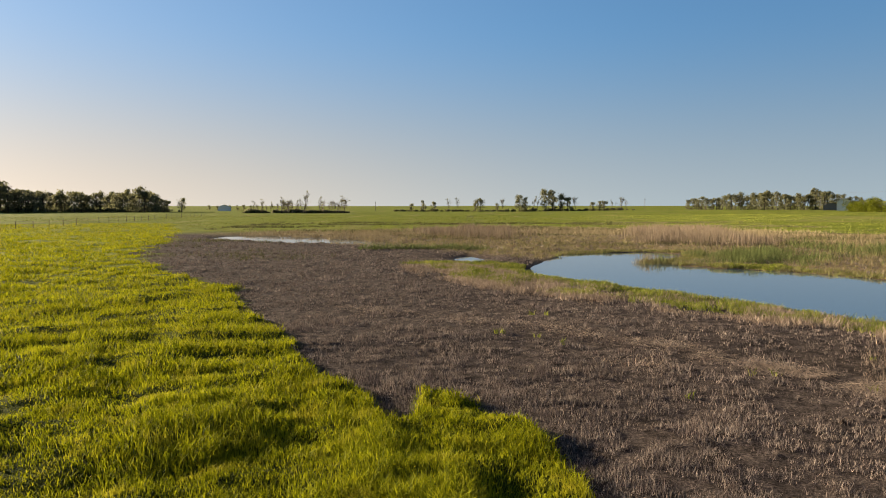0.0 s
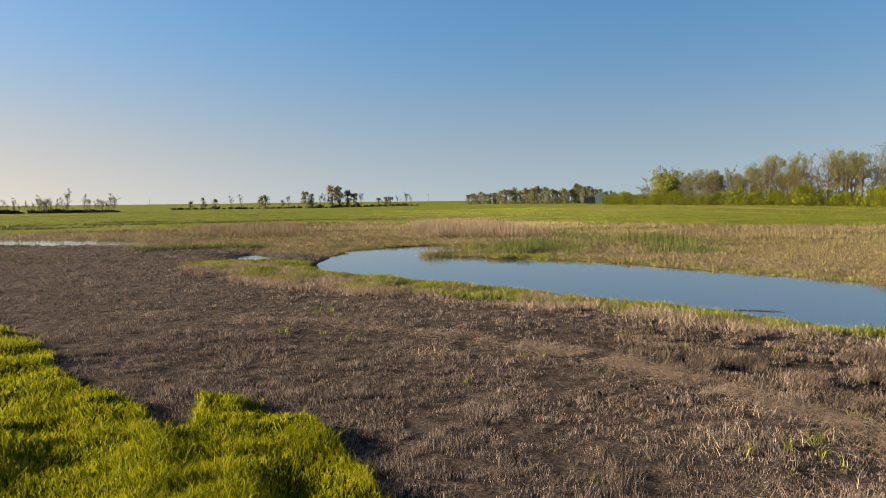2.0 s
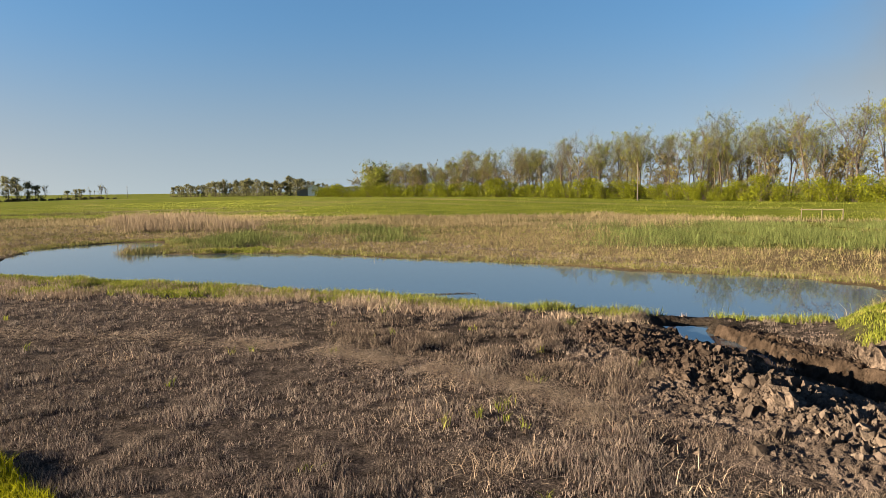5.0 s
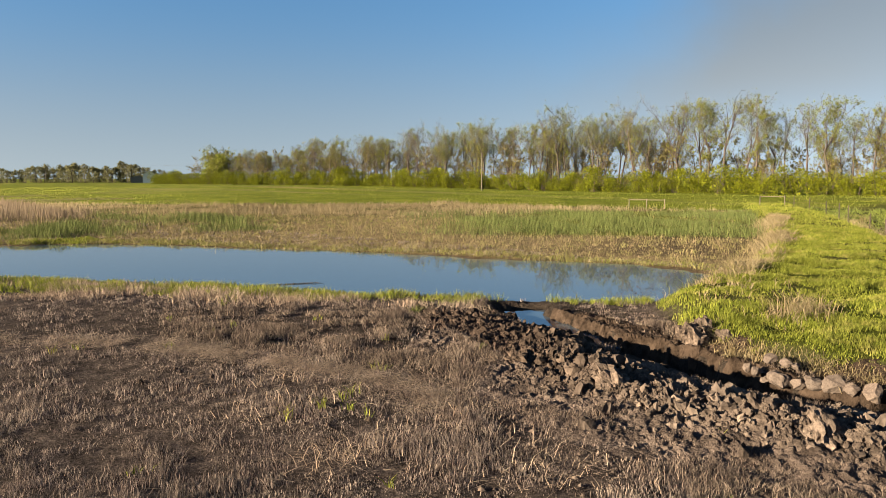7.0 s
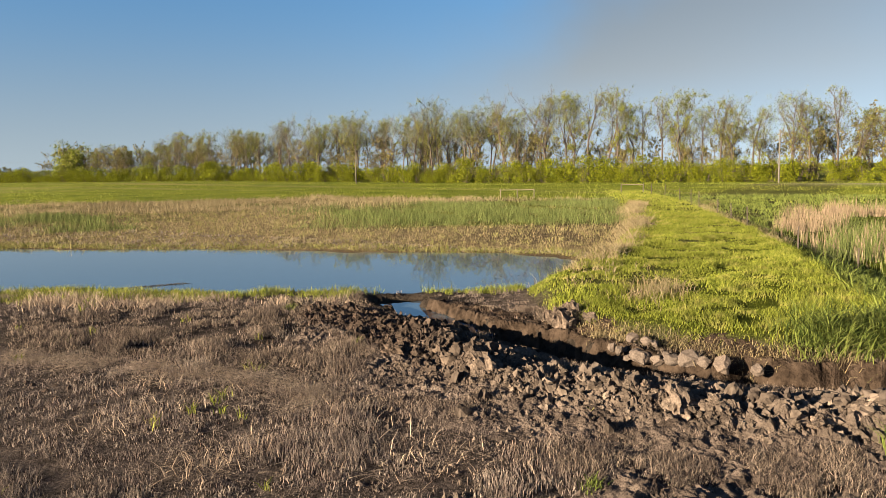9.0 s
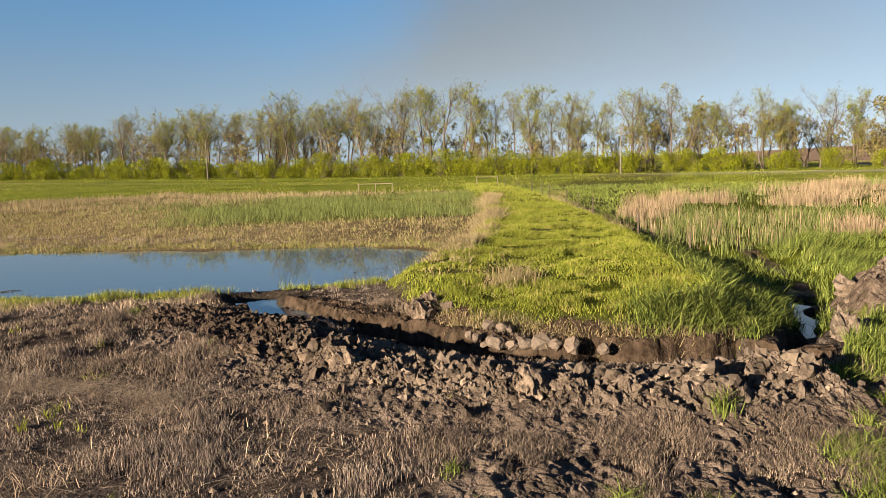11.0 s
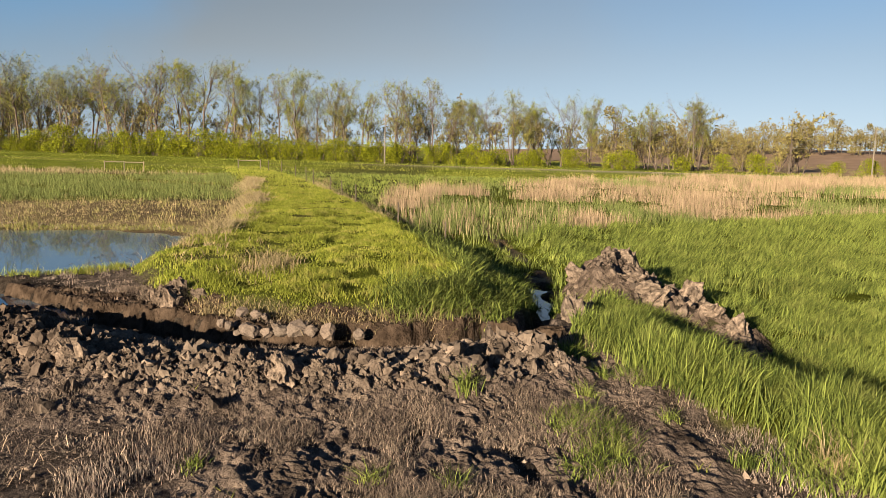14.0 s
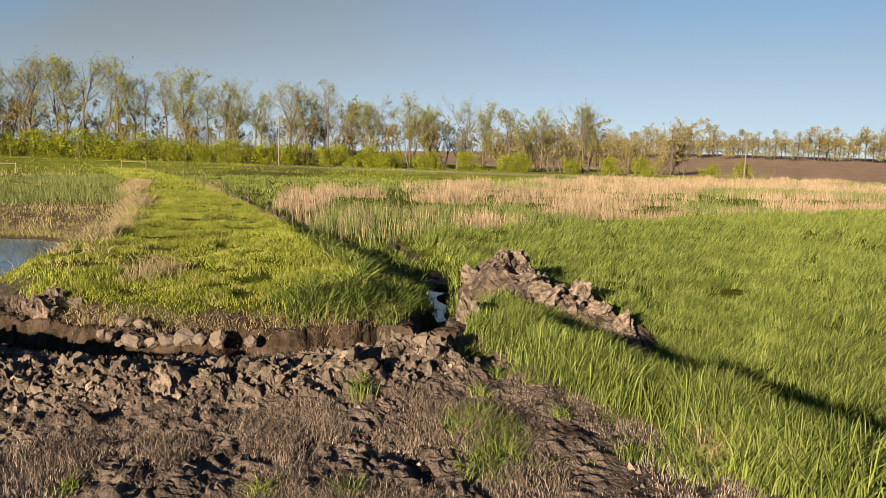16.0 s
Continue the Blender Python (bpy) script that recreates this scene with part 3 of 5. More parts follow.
def water_sheet(name, pts, z, mat, label, grow):
    c = np.mean(pts, axis=0)
    bm = bmesh.new()
    vs = []
    for p in pts:
        d = np.array(p) - c
        q = np.array(p) + d / np.linalg.norm(d) * grow
        vs.append(bm.verts.new((q[0], q[1], z)))
    f = bm.faces.new(vs)
    bmesh.ops.triangulate(bm, faces=[f])
    bm.normal_update()
    if sum(f.normal.z for f in bm.faces) < 0:
        bmesh.ops.reverse_faces(bm, faces=bm.faces[:])
    me = bpy.data.meshes.new(name)
    bm.to_mesh(me); bm.free()
    me.materials.append(mat)
    return tagged(new(name, me), label, "water", kind="structure")


water_sheet("water_pond", POND, WATER_Z, M_WATER, "shallow blue pond with a still surface", 0.5)
water_sheet("water_far_pond", FAR_POND, WATER_Z, M_WATER, "narrow pale pond in the meadow", 0.8)
water_sheet("water_puddle", PUDDLE, WATER_Z, M_WATER, "small puddle on the mud flat", 0.5)
_d = np.array(DITCH)
_n = np.gradient(_d, axis=0)
_n = np.stack([-_n[:, 1], _n[:, 0]], 1) / np.linalg.norm(_n, axis=1)[:, None]
_w = np.array([0.8] * 9 + [0.5, 0.5, 0.5, 0.4, 0.4])[:, None]
_ring = [tuple(p) for p in (_d + _n * _w)[:12]] + [tuple(p) for p in (_d - _n * _w)[:12][::-1]]
_out = [tuple(p) for p in (_d + _n * 0.95)[:3]] + [tuple(p) for p in (_d - _n * 0.95)[:3][::-1]]
water_sheet("water_outlet", _out, -0.27, M_WATER, "thin water running from the pond into the ditch", 0.0)
water_sheet("water_ditch", _ring, DITCH_WATER_Z, M_DITCH, "dark water standing in the dug ditch", 0.0)

# ---- trees and hedge ----
def tube(path, radii, sides):
    """A tapered tube along a path: arrays of corners and triangles."""
    path = np.array(path, float)
    d = np.gradient(path, axis=0)
    d /= np.linalg.norm(d, axis=1)[:, None] + 1e-9
    ref = np.where(np.abs(d[:, 2:3]) > 0.9, [[1.0, 0, 0]], [[0, 0, 1.0]])
    u = np.cross(d, ref); u /= np.linalg.norm(u, axis=1)[:, None] + 1e-9
    w = np.cross(d, u)
    a = np.arange(sides) * 2 * np.pi / sides
    v = path[:, None] + np.array(radii)[:, None, None] * (np.cos(a)[None, :, None] * u[:, None] + np.sin(a)[None, :, None] * w[:, None])
    k = len(path)
    t = []
    for i in range(k - 1):
        for j in range(sides):
            p, q = i * sides + j, i * sides + (j + 1) % sides
            t += [(p, q, q + sides), (p, q + sides, p + sides)]
    return v.reshape(-1, 3), np.array(t)


def leaf_cards(points, size, g, flat=0.6, single=False):
    """Small leaf sprays: one bent quad (two triangles), or one triangle, round each point."""
    n = len(points)
    if single:
        v = points[:, None] + g.normal(0, 0.62, (n, 3, 3)) * size * g.uniform(0.5, 1.2, (n, 1, 1))
        return v.reshape(-1, 3), np.arange(3 * n).reshape(-1, 3)
    d1 = g.normal(0, 1, (n, 3)); d1 /= np.linalg.norm(d1, axis=1)[:, None]
    d2 = g.normal(0, 1, (n, 3)); d2[:, 2] *= flat
    d2 -= d1 * np.sum(d1 * d2, 1)[:, None]; d2 /= np.linalg.norm(d2, axis=1)[:, None]
    s = size * g.uniform(0.55, 1.3, n)[:, None]
    v = np.stack([points - d1 * s, points + d2 * s * 0.45, points + d1 * s, points - d2 * s * 0.45], 1)
    t = (np.array([[0, 1, 2], [0, 2, 3]])[None] + 4 * np.arange(n)[:, None, None]).reshape(-1, 3)
    return v.reshape(-1, 3), t


def tree_arrays(seed, tall, spread, leaf_n, leaf_size, clear=0.3, twigs=1.0, stems=1, upright=0.75, depth=3):
    """Trunk with limbs, branches and twigs, and its leaves; a broken, gappy crown."""
    g = np.random.default_rng(seed)
    wood, tips = [], []

    def grow(p, d, length, r, level):
        steps = 4 if level < 2 else 2
        path, rad = [p.copy()], [r]
        for i in range(steps):
            d = d + g.normal(0, 0.10 + 0.06 * level, 3) + np.array([0, 0, 0.05 * upright])
            d /= np.linalg.norm(d)
            p = p + d * length / steps
            path.append(p.copy()); rad.append(r * (1 - 0.8 * (i + 1) / steps) + 0.006)
        if level >= 3:
            side = np.cross(d, g.normal(0, 1, 3)); side *= 0.032 / (np.linalg.norm(side) + 1e-6)
            wood.append((np.array([path[0] - side, path[0] + side, path[-1]]), np.array([[0, 1, 2]])))
        else:
            wood.append(tube(path, rad, 6 if level == 0 else 3))
        if level >= depth:
            tips.extend(path[1:])
            return
        kids = (int(9 * twigs) + 3, 6, 6)[level]
        for k in range(kids):
            f = g.uniform(clear if level == 0 else 0.25, 1.0)
            i = min(int(f * steps), steps - 1)
            q = path[i] + (path[i + 1] - path[i]) * (f * steps - i)
            out = g.normal(0, 1, 3); out[2] = abs(out[2]) * 0.4
            out /= np.linalg.norm(out)
            nd = d * upright + out * (1.0 - 0.25 * upright) + np.array([0, 0, 0.25])
            nd /= np.linalg.norm(nd)
            scale = (0.42, 0.5, 0.5)[level] * g.uniform(0.6, 1.15) * (1.25 - 0.6 * f if level == 0 else 1)
            grow(q, nd, length * scale * (spread if level == 0 else 1), max(rad[i] * 0.45, 0.012), level + 1)
    for s in range(stems):
        d = np.array([g.normal(0, 0.10 + 0.08 * (stems > 1)), g.normal(0, 0.10 + 0.08 * (stems > 1)), 1.0])
        grow(np.array([g.normal(0, 0.25 * (stems > 1)), g.normal(0, 0.25 * (stems > 1)), -0.1]), d / np.linalg.norm(d), tall * g.uniform(0.8, 0.92), tall * 0.012 + 0.05, 0)
    tips = np.array(tips)
    wv, wt = join_arrays(wood)
    k = tall / max(np.quantile(tips[:, 2], 0.985), 0.1)
    tips, wv = tips * k, wv * k
    # leaves sit in uneven sprays on the twig ends
    pick = g.integers(0, len(tips), leaf_n)
    dens = g.random(len(tips)) ** 0.8
    pick = pick[g.random(leaf_n) < dens[pick] * 1.4]
    lv, lt = leaf_cards(tips[pick] + g.normal(0, 0.16 * tall / 12, (len(pick), 3)), leaf_size, g, 0.6, True)
    return wv, wt, lv, lt


def make_tree(seed, tall, spread, leaf_n, leaf_size, bark, leaf, label, category="tree", group="", name="tree", **kw):
    wv, wt, lv, lt = tree_arrays(seed, tall, spread, leaf_n, leaf_size, **kw)
    ob = empty(name, Matrix.Identity(4), label, category, group)
    part("trunk", tri_mesh("trunk", wv, wt, bark, True), None, ob)
    if len(lt):
        part("crown", tri_mesh("crown", lv, lt, leaf), None, ob)
    return ob


def make_bush(seed, r, tall, n, size, leaf, label, group, name="shrub"):
    """A rounded, lumpy shrub: stems from the ground and leaf sprays in uneven lobes."""
    g = np.random.default_rng(seed)
    ob = empty(name, Matrix.Identity(4), label, "shrub", group)
    stems = []
    for i in range(14):
        a = g.uniform(0, 2 * np.pi); o = g.uniform(0.2, 0.75) * r
        top = np.array([np.cos(a) * o, np.sin(a) * o, tall * g.uniform(0.6, 0.95)])
        stems.append(tube([np.array([top[0] * 0.2, top[1] * 0.2, -0.05]), top * [0.6, 0.6, 0.5], top], [0.035, 0.025, 0.01], 4))
    v, t = join_arrays(stems)
    part("stem", tri_mesh("stem", v, t, M_BARK, True), None, ob)
    pts = []
    lobes = 24
    for i in range(lobes):
        a = g.uniform(0, 2 * np.pi); o = g.uniform(0.15, 0.8) * r
        c = np.array([np.cos(a) * o, np.sin(a) * o, tall * (g.uniform(0.08, 0.3) if i % 3 == 0 else g.uniform(0.3, 0.8))])
        k = n // lobes
        d = g.normal(0, 1, (k, 3)); d /= np.linalg.norm(d, axis=1)[:, None]
        pts.append(c + d * (0.32 * r * g.uniform(0.7, 1.2)) * g.uniform(0.55, 1.05, (k, 1)) * [1, 1, 0.95 * tall / (1.6 * r) + 0.2])
    pts = np.concatenate(pts)
    pts = pts[pts[:, 2] > 0.05]
    lv, lt = leaf_cards(pts, size * 1.25, g, 1.0, True)
    part("foliage", tri_mesh("foliage", lv, lt, leaf), None, ob)
    return ob


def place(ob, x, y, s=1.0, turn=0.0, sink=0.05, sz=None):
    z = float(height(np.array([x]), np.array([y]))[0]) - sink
    # Far things shrink towards the camera, so their look from there is kept.
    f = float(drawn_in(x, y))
    return pose(*toward_camera((x, y, z)), 0, 0, turn) @ Matrix.Diagonal((s * f, s * f, (sz or s) * f, 1))


def stand(masters, spots, seed):
    """Puts the masters, and then copies of them, on the spots (x, y, scale)."""
    g = random.Random(seed)
    used = set()
    for i, (x, y, s) in enumerate(spots):
        ob = masters[i % len(masters)] if i < len(masters) else g.choice(masters)
        m = place(ob, x, y, s, g.uniform(0, 360), 0.05, s * g.uniform(0.92, 1.08))
        if id(ob) in used:
            copy_thing(ob, m @ Matrix.Diagonal([1 / c for c in ob.scale] + [1]))
        else:
            used.add(id(ob)); ob.matrix_basis = m


M_MARSH2 = blade_mat("shore_blades", (0.15, 0.17, 0.03), (0.33, 0.33, 0.09), (0.34, 0.28, 0.13), 0.3, 0.3)
M_BRUSH = blade_mat("brush_leaves", (0.11, 0.095, 0.03), (0.34, 0.295, 0.09), (0.25, 0.19, 0.10), 0.3, 0.3)
M_MEADOW = blade_mat("meadow_blades", (0.14, 0.17, 0.02), (0.32, 0.33, 0.05), (0.37, 0.33, 0.10), 0.3, 0.15)
rt = random.Random(11)


def belt_tree(seed, tall, leaf_n, leaf_size, crown_w, clear, leafy, label, leaders=2, bark=None):
    """A tall thin roadside tree: bare trunk, forked leaders, rising limbs and twigs, leaves in loose sprays. leafy: share of twigs in leaf."""
    g = np.random.default_rng(seed)
    wood, tips = [], []

    def stem(p, d, length, r0, r1, steps, wander, sides):
        path, q = [p], p.copy()
        for i in range(steps):
            d = d + g.normal(0, wander, 3) + [0, 0, 0.06]
            d = d / np.linalg.norm(d)
            q = q + d * length / steps
            path.append(q.copy())
        wood.append(tube(path, np.linspace(r0, r1, steps + 1), sides))
        return np.array(path)

    def at(path, f):
        i = min(int(f * (len(path) - 1)), len(path) - 2)
        k = f * (len(path) - 1) - i
        return path[i] * (1 - k) + path[i + 1] * k

    r = tall * 0.011 + 0.03
    fork = g.uniform(0.3, 0.5)
    trunk = stem(np.array([0, 0, -0.2]), np.array([g.normal(0, 0.07), g.normal(0, 0.07), 1.0]), tall * fork, r, r * 0.75, 4, 0.04, 6)
    tops = []
    for k in range(leaders):
        a = g.uniform(0, 6.28) + k * 6.28 / leaders
        out = np.array([np.cos(a), np.sin(a), 0]) * g.uniform(0.15, 0.42) * (leaders > 1) + [0, 0, 1]
        tops.append(stem(trunk[-1], out, tall * (1 - fork) * g.uniform(0.85, 1.05), r * 0.62, 0.02, 6, 0.10, 5))
    for top in tops:
        for k in range(int(26 / leaders) + 3):
            f = g.uniform(0.0, 0.97)
            base = at(top, f)
            if k < 2 and g.random() < 0.6:
                base = at(trunk, g.uniform(clear / fork, 1.0) if clear < fork else 1.0)
            high = (base[2] / tall - clear) / (1 - clear)
            reach = crown_w * (0.35 + 0.8 * np.sin(np.pi * np.clip(high, 0.06, 0.96) ** 0.85)) * g.uniform(0.55, 1.1)
            a = g.uniform(0, 6.28)
            d = np.array([np.cos(a), np.sin(a), g.uniform(0.45, 1.3)])
            limb = stem(base, d / np.linalg.norm(d), reach, 0.05, 0.015, 3, 0.16, 3)
            for j in range(8):
                q = at(limb, g.uniform(0.3, 1.0))
                d2 = g.normal(0, 1, 3) + [0, 0, 0.7]
                d2 = d2 / np.linalg.norm(d2)
                e = q + d2 * reach * g.uniform(0.2, 0.45)
                side = np.cross(d2, g.normal(0, 1, 3)); side *= 0.022 / (np.linalg.norm(side) + 1e-6)
                wood.append((np.array([q - side, q + side, e]), np.array([[0, 1, 2]])))
                tips.append((q + e) / 2); tips.append(e)
                for m in range(4):
                    q2 = q + (e - q) * g.uniform(0.3, 1.0)
                    e2 = q2 + (g.normal(0, 0.5, 3) + [0, 0, 0.25]) * g.uniform(0.4, 0.9)
                    side = g.normal(0, 0.011, 3)
                    wood.append((np.array([q2 - side, q2 + side, e2]), np.array([[0, 1, 2]])))
                    tips.append(e2)
    tips = np.array(tips)
    wv, wt = join_arrays(wood)
    k = tall / np.quantile(tips[:, 2], 0.985)
    tips, wv = tips * [1, 1, k], wv * [1, 1, k]
    full = np.clip(leafy * 2 * vnoise(tips[:, 0] / 1.1 + seed, tips[:, 2] / 1.1 + tips[:, 1] / 1.3), 0, 1) * (g.random(len(tips)) < 0.3 + leafy)
    pick = g.choice(len(tips), leaf_n, p=full / full.sum())
    lv, lt = leaf_cards(tips[pick] + g.normal(0, 0.17, (leaf_n, 3)), leaf_size, g, 0.6, True)
    ob = empty("tree", Matrix.Identity(4), label, "tree", "shelterbelt trees")
    part("trunk", tri_mesh("trunk", wv, wt, bark or M_BARK, True), None, ob)
    part("crown", tri_mesh("crown", lv, lt, M_LEAF), None, ob)
    return ob


# shelterbelt along the road, sparse spring leaves
leafy_label, thin_label, bare_label = "tall slender tree in fresh green leaf", "tall slender tree with thin young leaves", "tall tree still nearly bare of leaves"
belt = [belt_tree(100, 16.8, 4800, 0.148, 4.6, 0.32, 0.7, leafy_label), belt_tree(101, 16.8, 2300, 0.142, 4.8, 0.28, 0.4, thin_label, 3),
        belt_tree(102, 16.8, 900, 0.16, 5.0, 0.3, 0.2, bare_label, 3), belt_tree(103, 16.8, 3000, 0.148, 4.0, 0.36, 0.6, leafy_label, 1),
        belt_tree(104, 16.8, 2900, 0.142, 5.4, 0.32, 0.35, thin_label), belt_tree(105, 16.8, 3500, 0.142, 4.4, 0.26, 0.5, thin_label, 2),
        belt_tree(106, 16.8, 1000, 0.16, 4.6, 0.3, 0.2, bare_label, 2), belt_tree(107, 16.8, 2300, 0.142, 5.2, 0.34, 0.3, thin_label, 3)]
spots = []
for y in np.arange(-52, 245, 3.3):
    lift = np.interp(y, [-30, -3, 11, 38, 55, 84, 98, 115, 148, 184, 210, 252], [14.5, 15, 16.8, 17.8, 20, 20.6, 19, 18, 16.8, 15.4, 12.5, 11]) / 16.6
    if y > -20 or rt.random() < 0.7:
        spots.append((164 + rt.uniform(-3, 3), y + rt.uniform(-2, 2), lift * rt.uniform(0.82, 1.05)))
    if rt.random() < 0.55 and y > -25:
        spots.append((172 + rt.uniform(-3, 3), y + rt.uniform(-2, 2), lift * rt.uniform(0.75, 0.98)))
stand(belt, spots, 5)
# low brushy young trees under the belt
brush = [make_tree(140 + i, 10.0, 1.2, 1500, 0.25, M_BARK, M_BRUSH, "brushy young tree with thin yellowish leaves", group="undergrowth trees", clear=0.06, twigs=0.5, stems=2, upright=0.6, depth=2, name="young_tree") for i in range(4)]
stand(brush, [(169 + rt.uniform(-6, 8), y + rt.uniform(-2, 2), rt.uniform(0.65, 1.3)) for y in np.arange(-75, 275, 2.3)], 6)
# rounded hedge shrubs before the belt
hedge = [make_bush(200 + i, 3.5 + 0.3 * (i % 3), 4.7 + 0.4 * (i % 2), 5000, 0.13, M_HEDGE, "dense bright green hedge shrub", "hedge shrubs", "shrub") for i in range(5)]
spots = []
for y in np.arange(-6, 285, 4.7):
    spots.append((154 + rt.uniform(-1.2, 1.2), y + rt.uniform(-1.0, 1.0), rt.uniform(0.8, 1.25) * (1.15 if 40 < y < 62 else 1)))
for y in (-12, -15, -22, -30, -33, -44, -52, -60, -75, -80):
    spots.append((155 + rt.uniform(-2, 2), y + rt.uniform(-1, 1), rt.uniform(0.6, 0.95)))
stand(hedge, spots, 7)


def make_round_tree(seed, tall, r, n, size, label, group, leaf=None, low=0.18):
    """A far, leafy tree: trunk, a few limbs and a crown of uneven lobes that reaches low."""
    g = np.random.default_rng(seed)
    ob = empty("tree", Matrix.Identity(4), label, "tree", group)
    wood = [tube([np.array([0, 0, -0.2]), np.array([0.1, 0, tall * 0.4]), np.array([0, 0.1, tall * 0.85])], [0.22, 0.16, 0.04], 5)]
    pts = []
    for i in range(15):
        a, h = g.uniform(0, 2 * np.pi), g.uniform(low, 0.92)
        o = r * g.uniform(0.25, 0.9) * (1.15 - h * 0.7)
        c = np.array([np.cos(a) * o, np.sin(a) * o, tall * h])
        wood.append(tube([np.array([0, 0, tall * h * 0.55]), c * [0.5, 0.5, 0.9], c], [0.08, 0.05, 0.02], 3))
        k = n // 15
        d = g.normal(0, 1, (k, 3)); d /= np.linalg.norm(d, axis=1)[:, None]
        pts.append(c + d * 0.34 * r * g.uniform(0.7, 1.25) * g.uniform(0.5, 1.05, (k, 1)))
    v, t = join_arrays(wood)
    part("trunk", tri_mesh("trunk", v, t, M_BARK_DARK), None, ob)
    lv, lt = leaf_cards(np.concatenate(pts), size * 1.2, g, 1.0, True)
    part("crown", tri_mesh("crown", lv, lt, leaf or M_FARLEAF), None, ob)
    return ob


far_trees = [make_round_tree(300 + i, 13.5, 4.6, 1000, 0.33, "distant round-topped tree with thin spring leaves", "far field trees", M_BRUSH, 0.12) for i in range(5)]
spots = []
for k in range(100):
    az = radians(99 + 34 * (k + rt.random()) / 100)
    d = rt.uniform(330, 360)
    spots.append((d * math.sin(az), d * math.cos(az), rt.uniform(0.75, 1.1)))
for az, d, s in ((101, 168, 1.1), (104.5, 172, 0.95), (108.3, 175, 0.8), (113, 172, 0.95), (110, 178, 0.5), (106, 176, 0.5)):
    spots.append((d * math.sin(radians(az)), d * math.cos(radians(az)), s))
stand(far_trees, spots, 8)
woods = [make_round_tree(400 + i, 11, 4.2, 620, 0.55, "distant dark leafy tree", "far woods", None, 0.03) for i in range(5)]
spots = []


def wood_strip(a0, a1, step, d0, d1, tops):
    """Trees over a stretch of bearings; tops are (bearing, metres)."""
    a = a0
    while a < a1:
        h = np.interp(a, [t[0] for t in tops], [t[1] for t in tops]) * rt.uniform(0.85, 1.08)
        d = rt.uniform(d0, d1)
        spots.append((d * math.sin(radians(a)), d * math.cos(radians(a)), h / 11))
        a += step * rt.uniform(0.6, 1.4)


wood_strip(-36, -20.3, 0.18, 405, 455, [(-36, 15), (-31, 15), (-29, 11), (-24, 10), (-22, 13), (-20.3, 7)])
spots.append((420 * math.sin(radians(-19.4)), 420 * math.cos(radians(-19.4)), 0.75))
wood_strip(-17.5, -14.5, 0.5, 520, 540, [(-17.5, 4), (-14.5, 4)])
wood_strip(18.3, 29.5, 0.24, 425, 450, [(18.3, 6), (22, 9), (23.7, 11), (25, 8), (27, 11), (29.5, 6)])
for a, h in ((-2.4, 5.5), (-1.5, 6.5), (-0.7, 6), (2.5, 7), (2.9, 8), (4.2, 5), (5.9, 10), (6.3, 8.5), (7.9, 12), (8.4, 12.5), (9.0, 10), (9.5, 9), (11.4, 6), (11.9, 6), (12.3, 6.5)):
    spots.append((430 * math.sin(radians(a)), 430 * math.cos(radians(a)), h / 11))
stand(woods, spots, 9)
belt_end = make_round_tree(470, 14, 9.5, 4200, 0.42, "broad leafy green tree at the belt's end", "", M_LEAF, 0.2)
belt_end.matrix_basis = place(belt_end, 163, 251, 1.0, 40)
far_brush = [make_bush(420 + i, 3.4, 2.2, 700, 0.6, M_FARLEAF, "low dark brush along the far field edge", "far brush", "brush") for i in range(3)]
stand(far_brush, [(432 * math.sin(radians(a)), 432 * math.cos(radians(a)), rt.uniform(0.3, 0.8)) for a in np.arange(-3.6, 14.6, 0.5)] +
      [(428 * math.sin(radians(a)), 428 * math.cos(radians(a)), 0.9 * rt.uniform(0.8, 1.2)) for a in np.arange(-36, -20, 0.7)] +
      [(345 * math.sin(radians(a)), 345 * math.cos(radians(a)), rt.uniform(0.3, 0.9)) for a in np.arange(-15, -7, 0.45)], 10)
dead = [make_tree(440 + i, 9, 1.0, 90, 0.4, M_BARK, M_FARLEAF, "bare dead tree with broken grey limbs", group="dead trees", clear=0.25, twigs=0.7, upright=0.9, name="dead_tree") for i in range(3)]
stand(dead, [(d * math.sin(radians(a)), d * math.cos(radians(a)), h / 9) for a, h, d in
             ((-10.6, 9.5, 330), (-11.2, 6, 335), (-11.9, 5, 340), (-9.5, 7.5, 330), (-9.1, 6.5, 332), (-8.5, 6, 335), (-7.75, 8, 330), (-8.1, 5, 330), (-12.6, 4.5, 345), (-13.3, 4, 345), (-14.0, 4, 345), (0.5, 8, 430), (1.2, 8, 430), (4.6, 7, 430), (6.9, 8.5, 430), (7.2, 7, 430), (10.1, 8, 430), (13.5, 7.5, 430), (12.9, 6, 430), (13.9, 6, 430))] +
      [(d * math.sin(radians(a)), d * math.cos(radians(a)), h / 9) for a, h, d in ((rt.uniform(-14.5, -7.4), rt.uniform(3.5, 7.0), rt.uniform(320, 350)) for _ in range(24))], 12)

# ---- fences, poles ----
def box_bm(sx, sy, sz, bevel=0.0, at=(0, 0, 0)):
    bm = bmesh.new()
    bmesh.ops.create_cube(bm, size=1, matrix=Matrix.Translation(at) @ Matrix.Diagonal((sx, sy, sz, 1)))
    if bevel:
        bmesh.ops.bevel(bm, geom=bm.edges[:], offset=bevel, segments=1, affect="EDGES")
    return bm


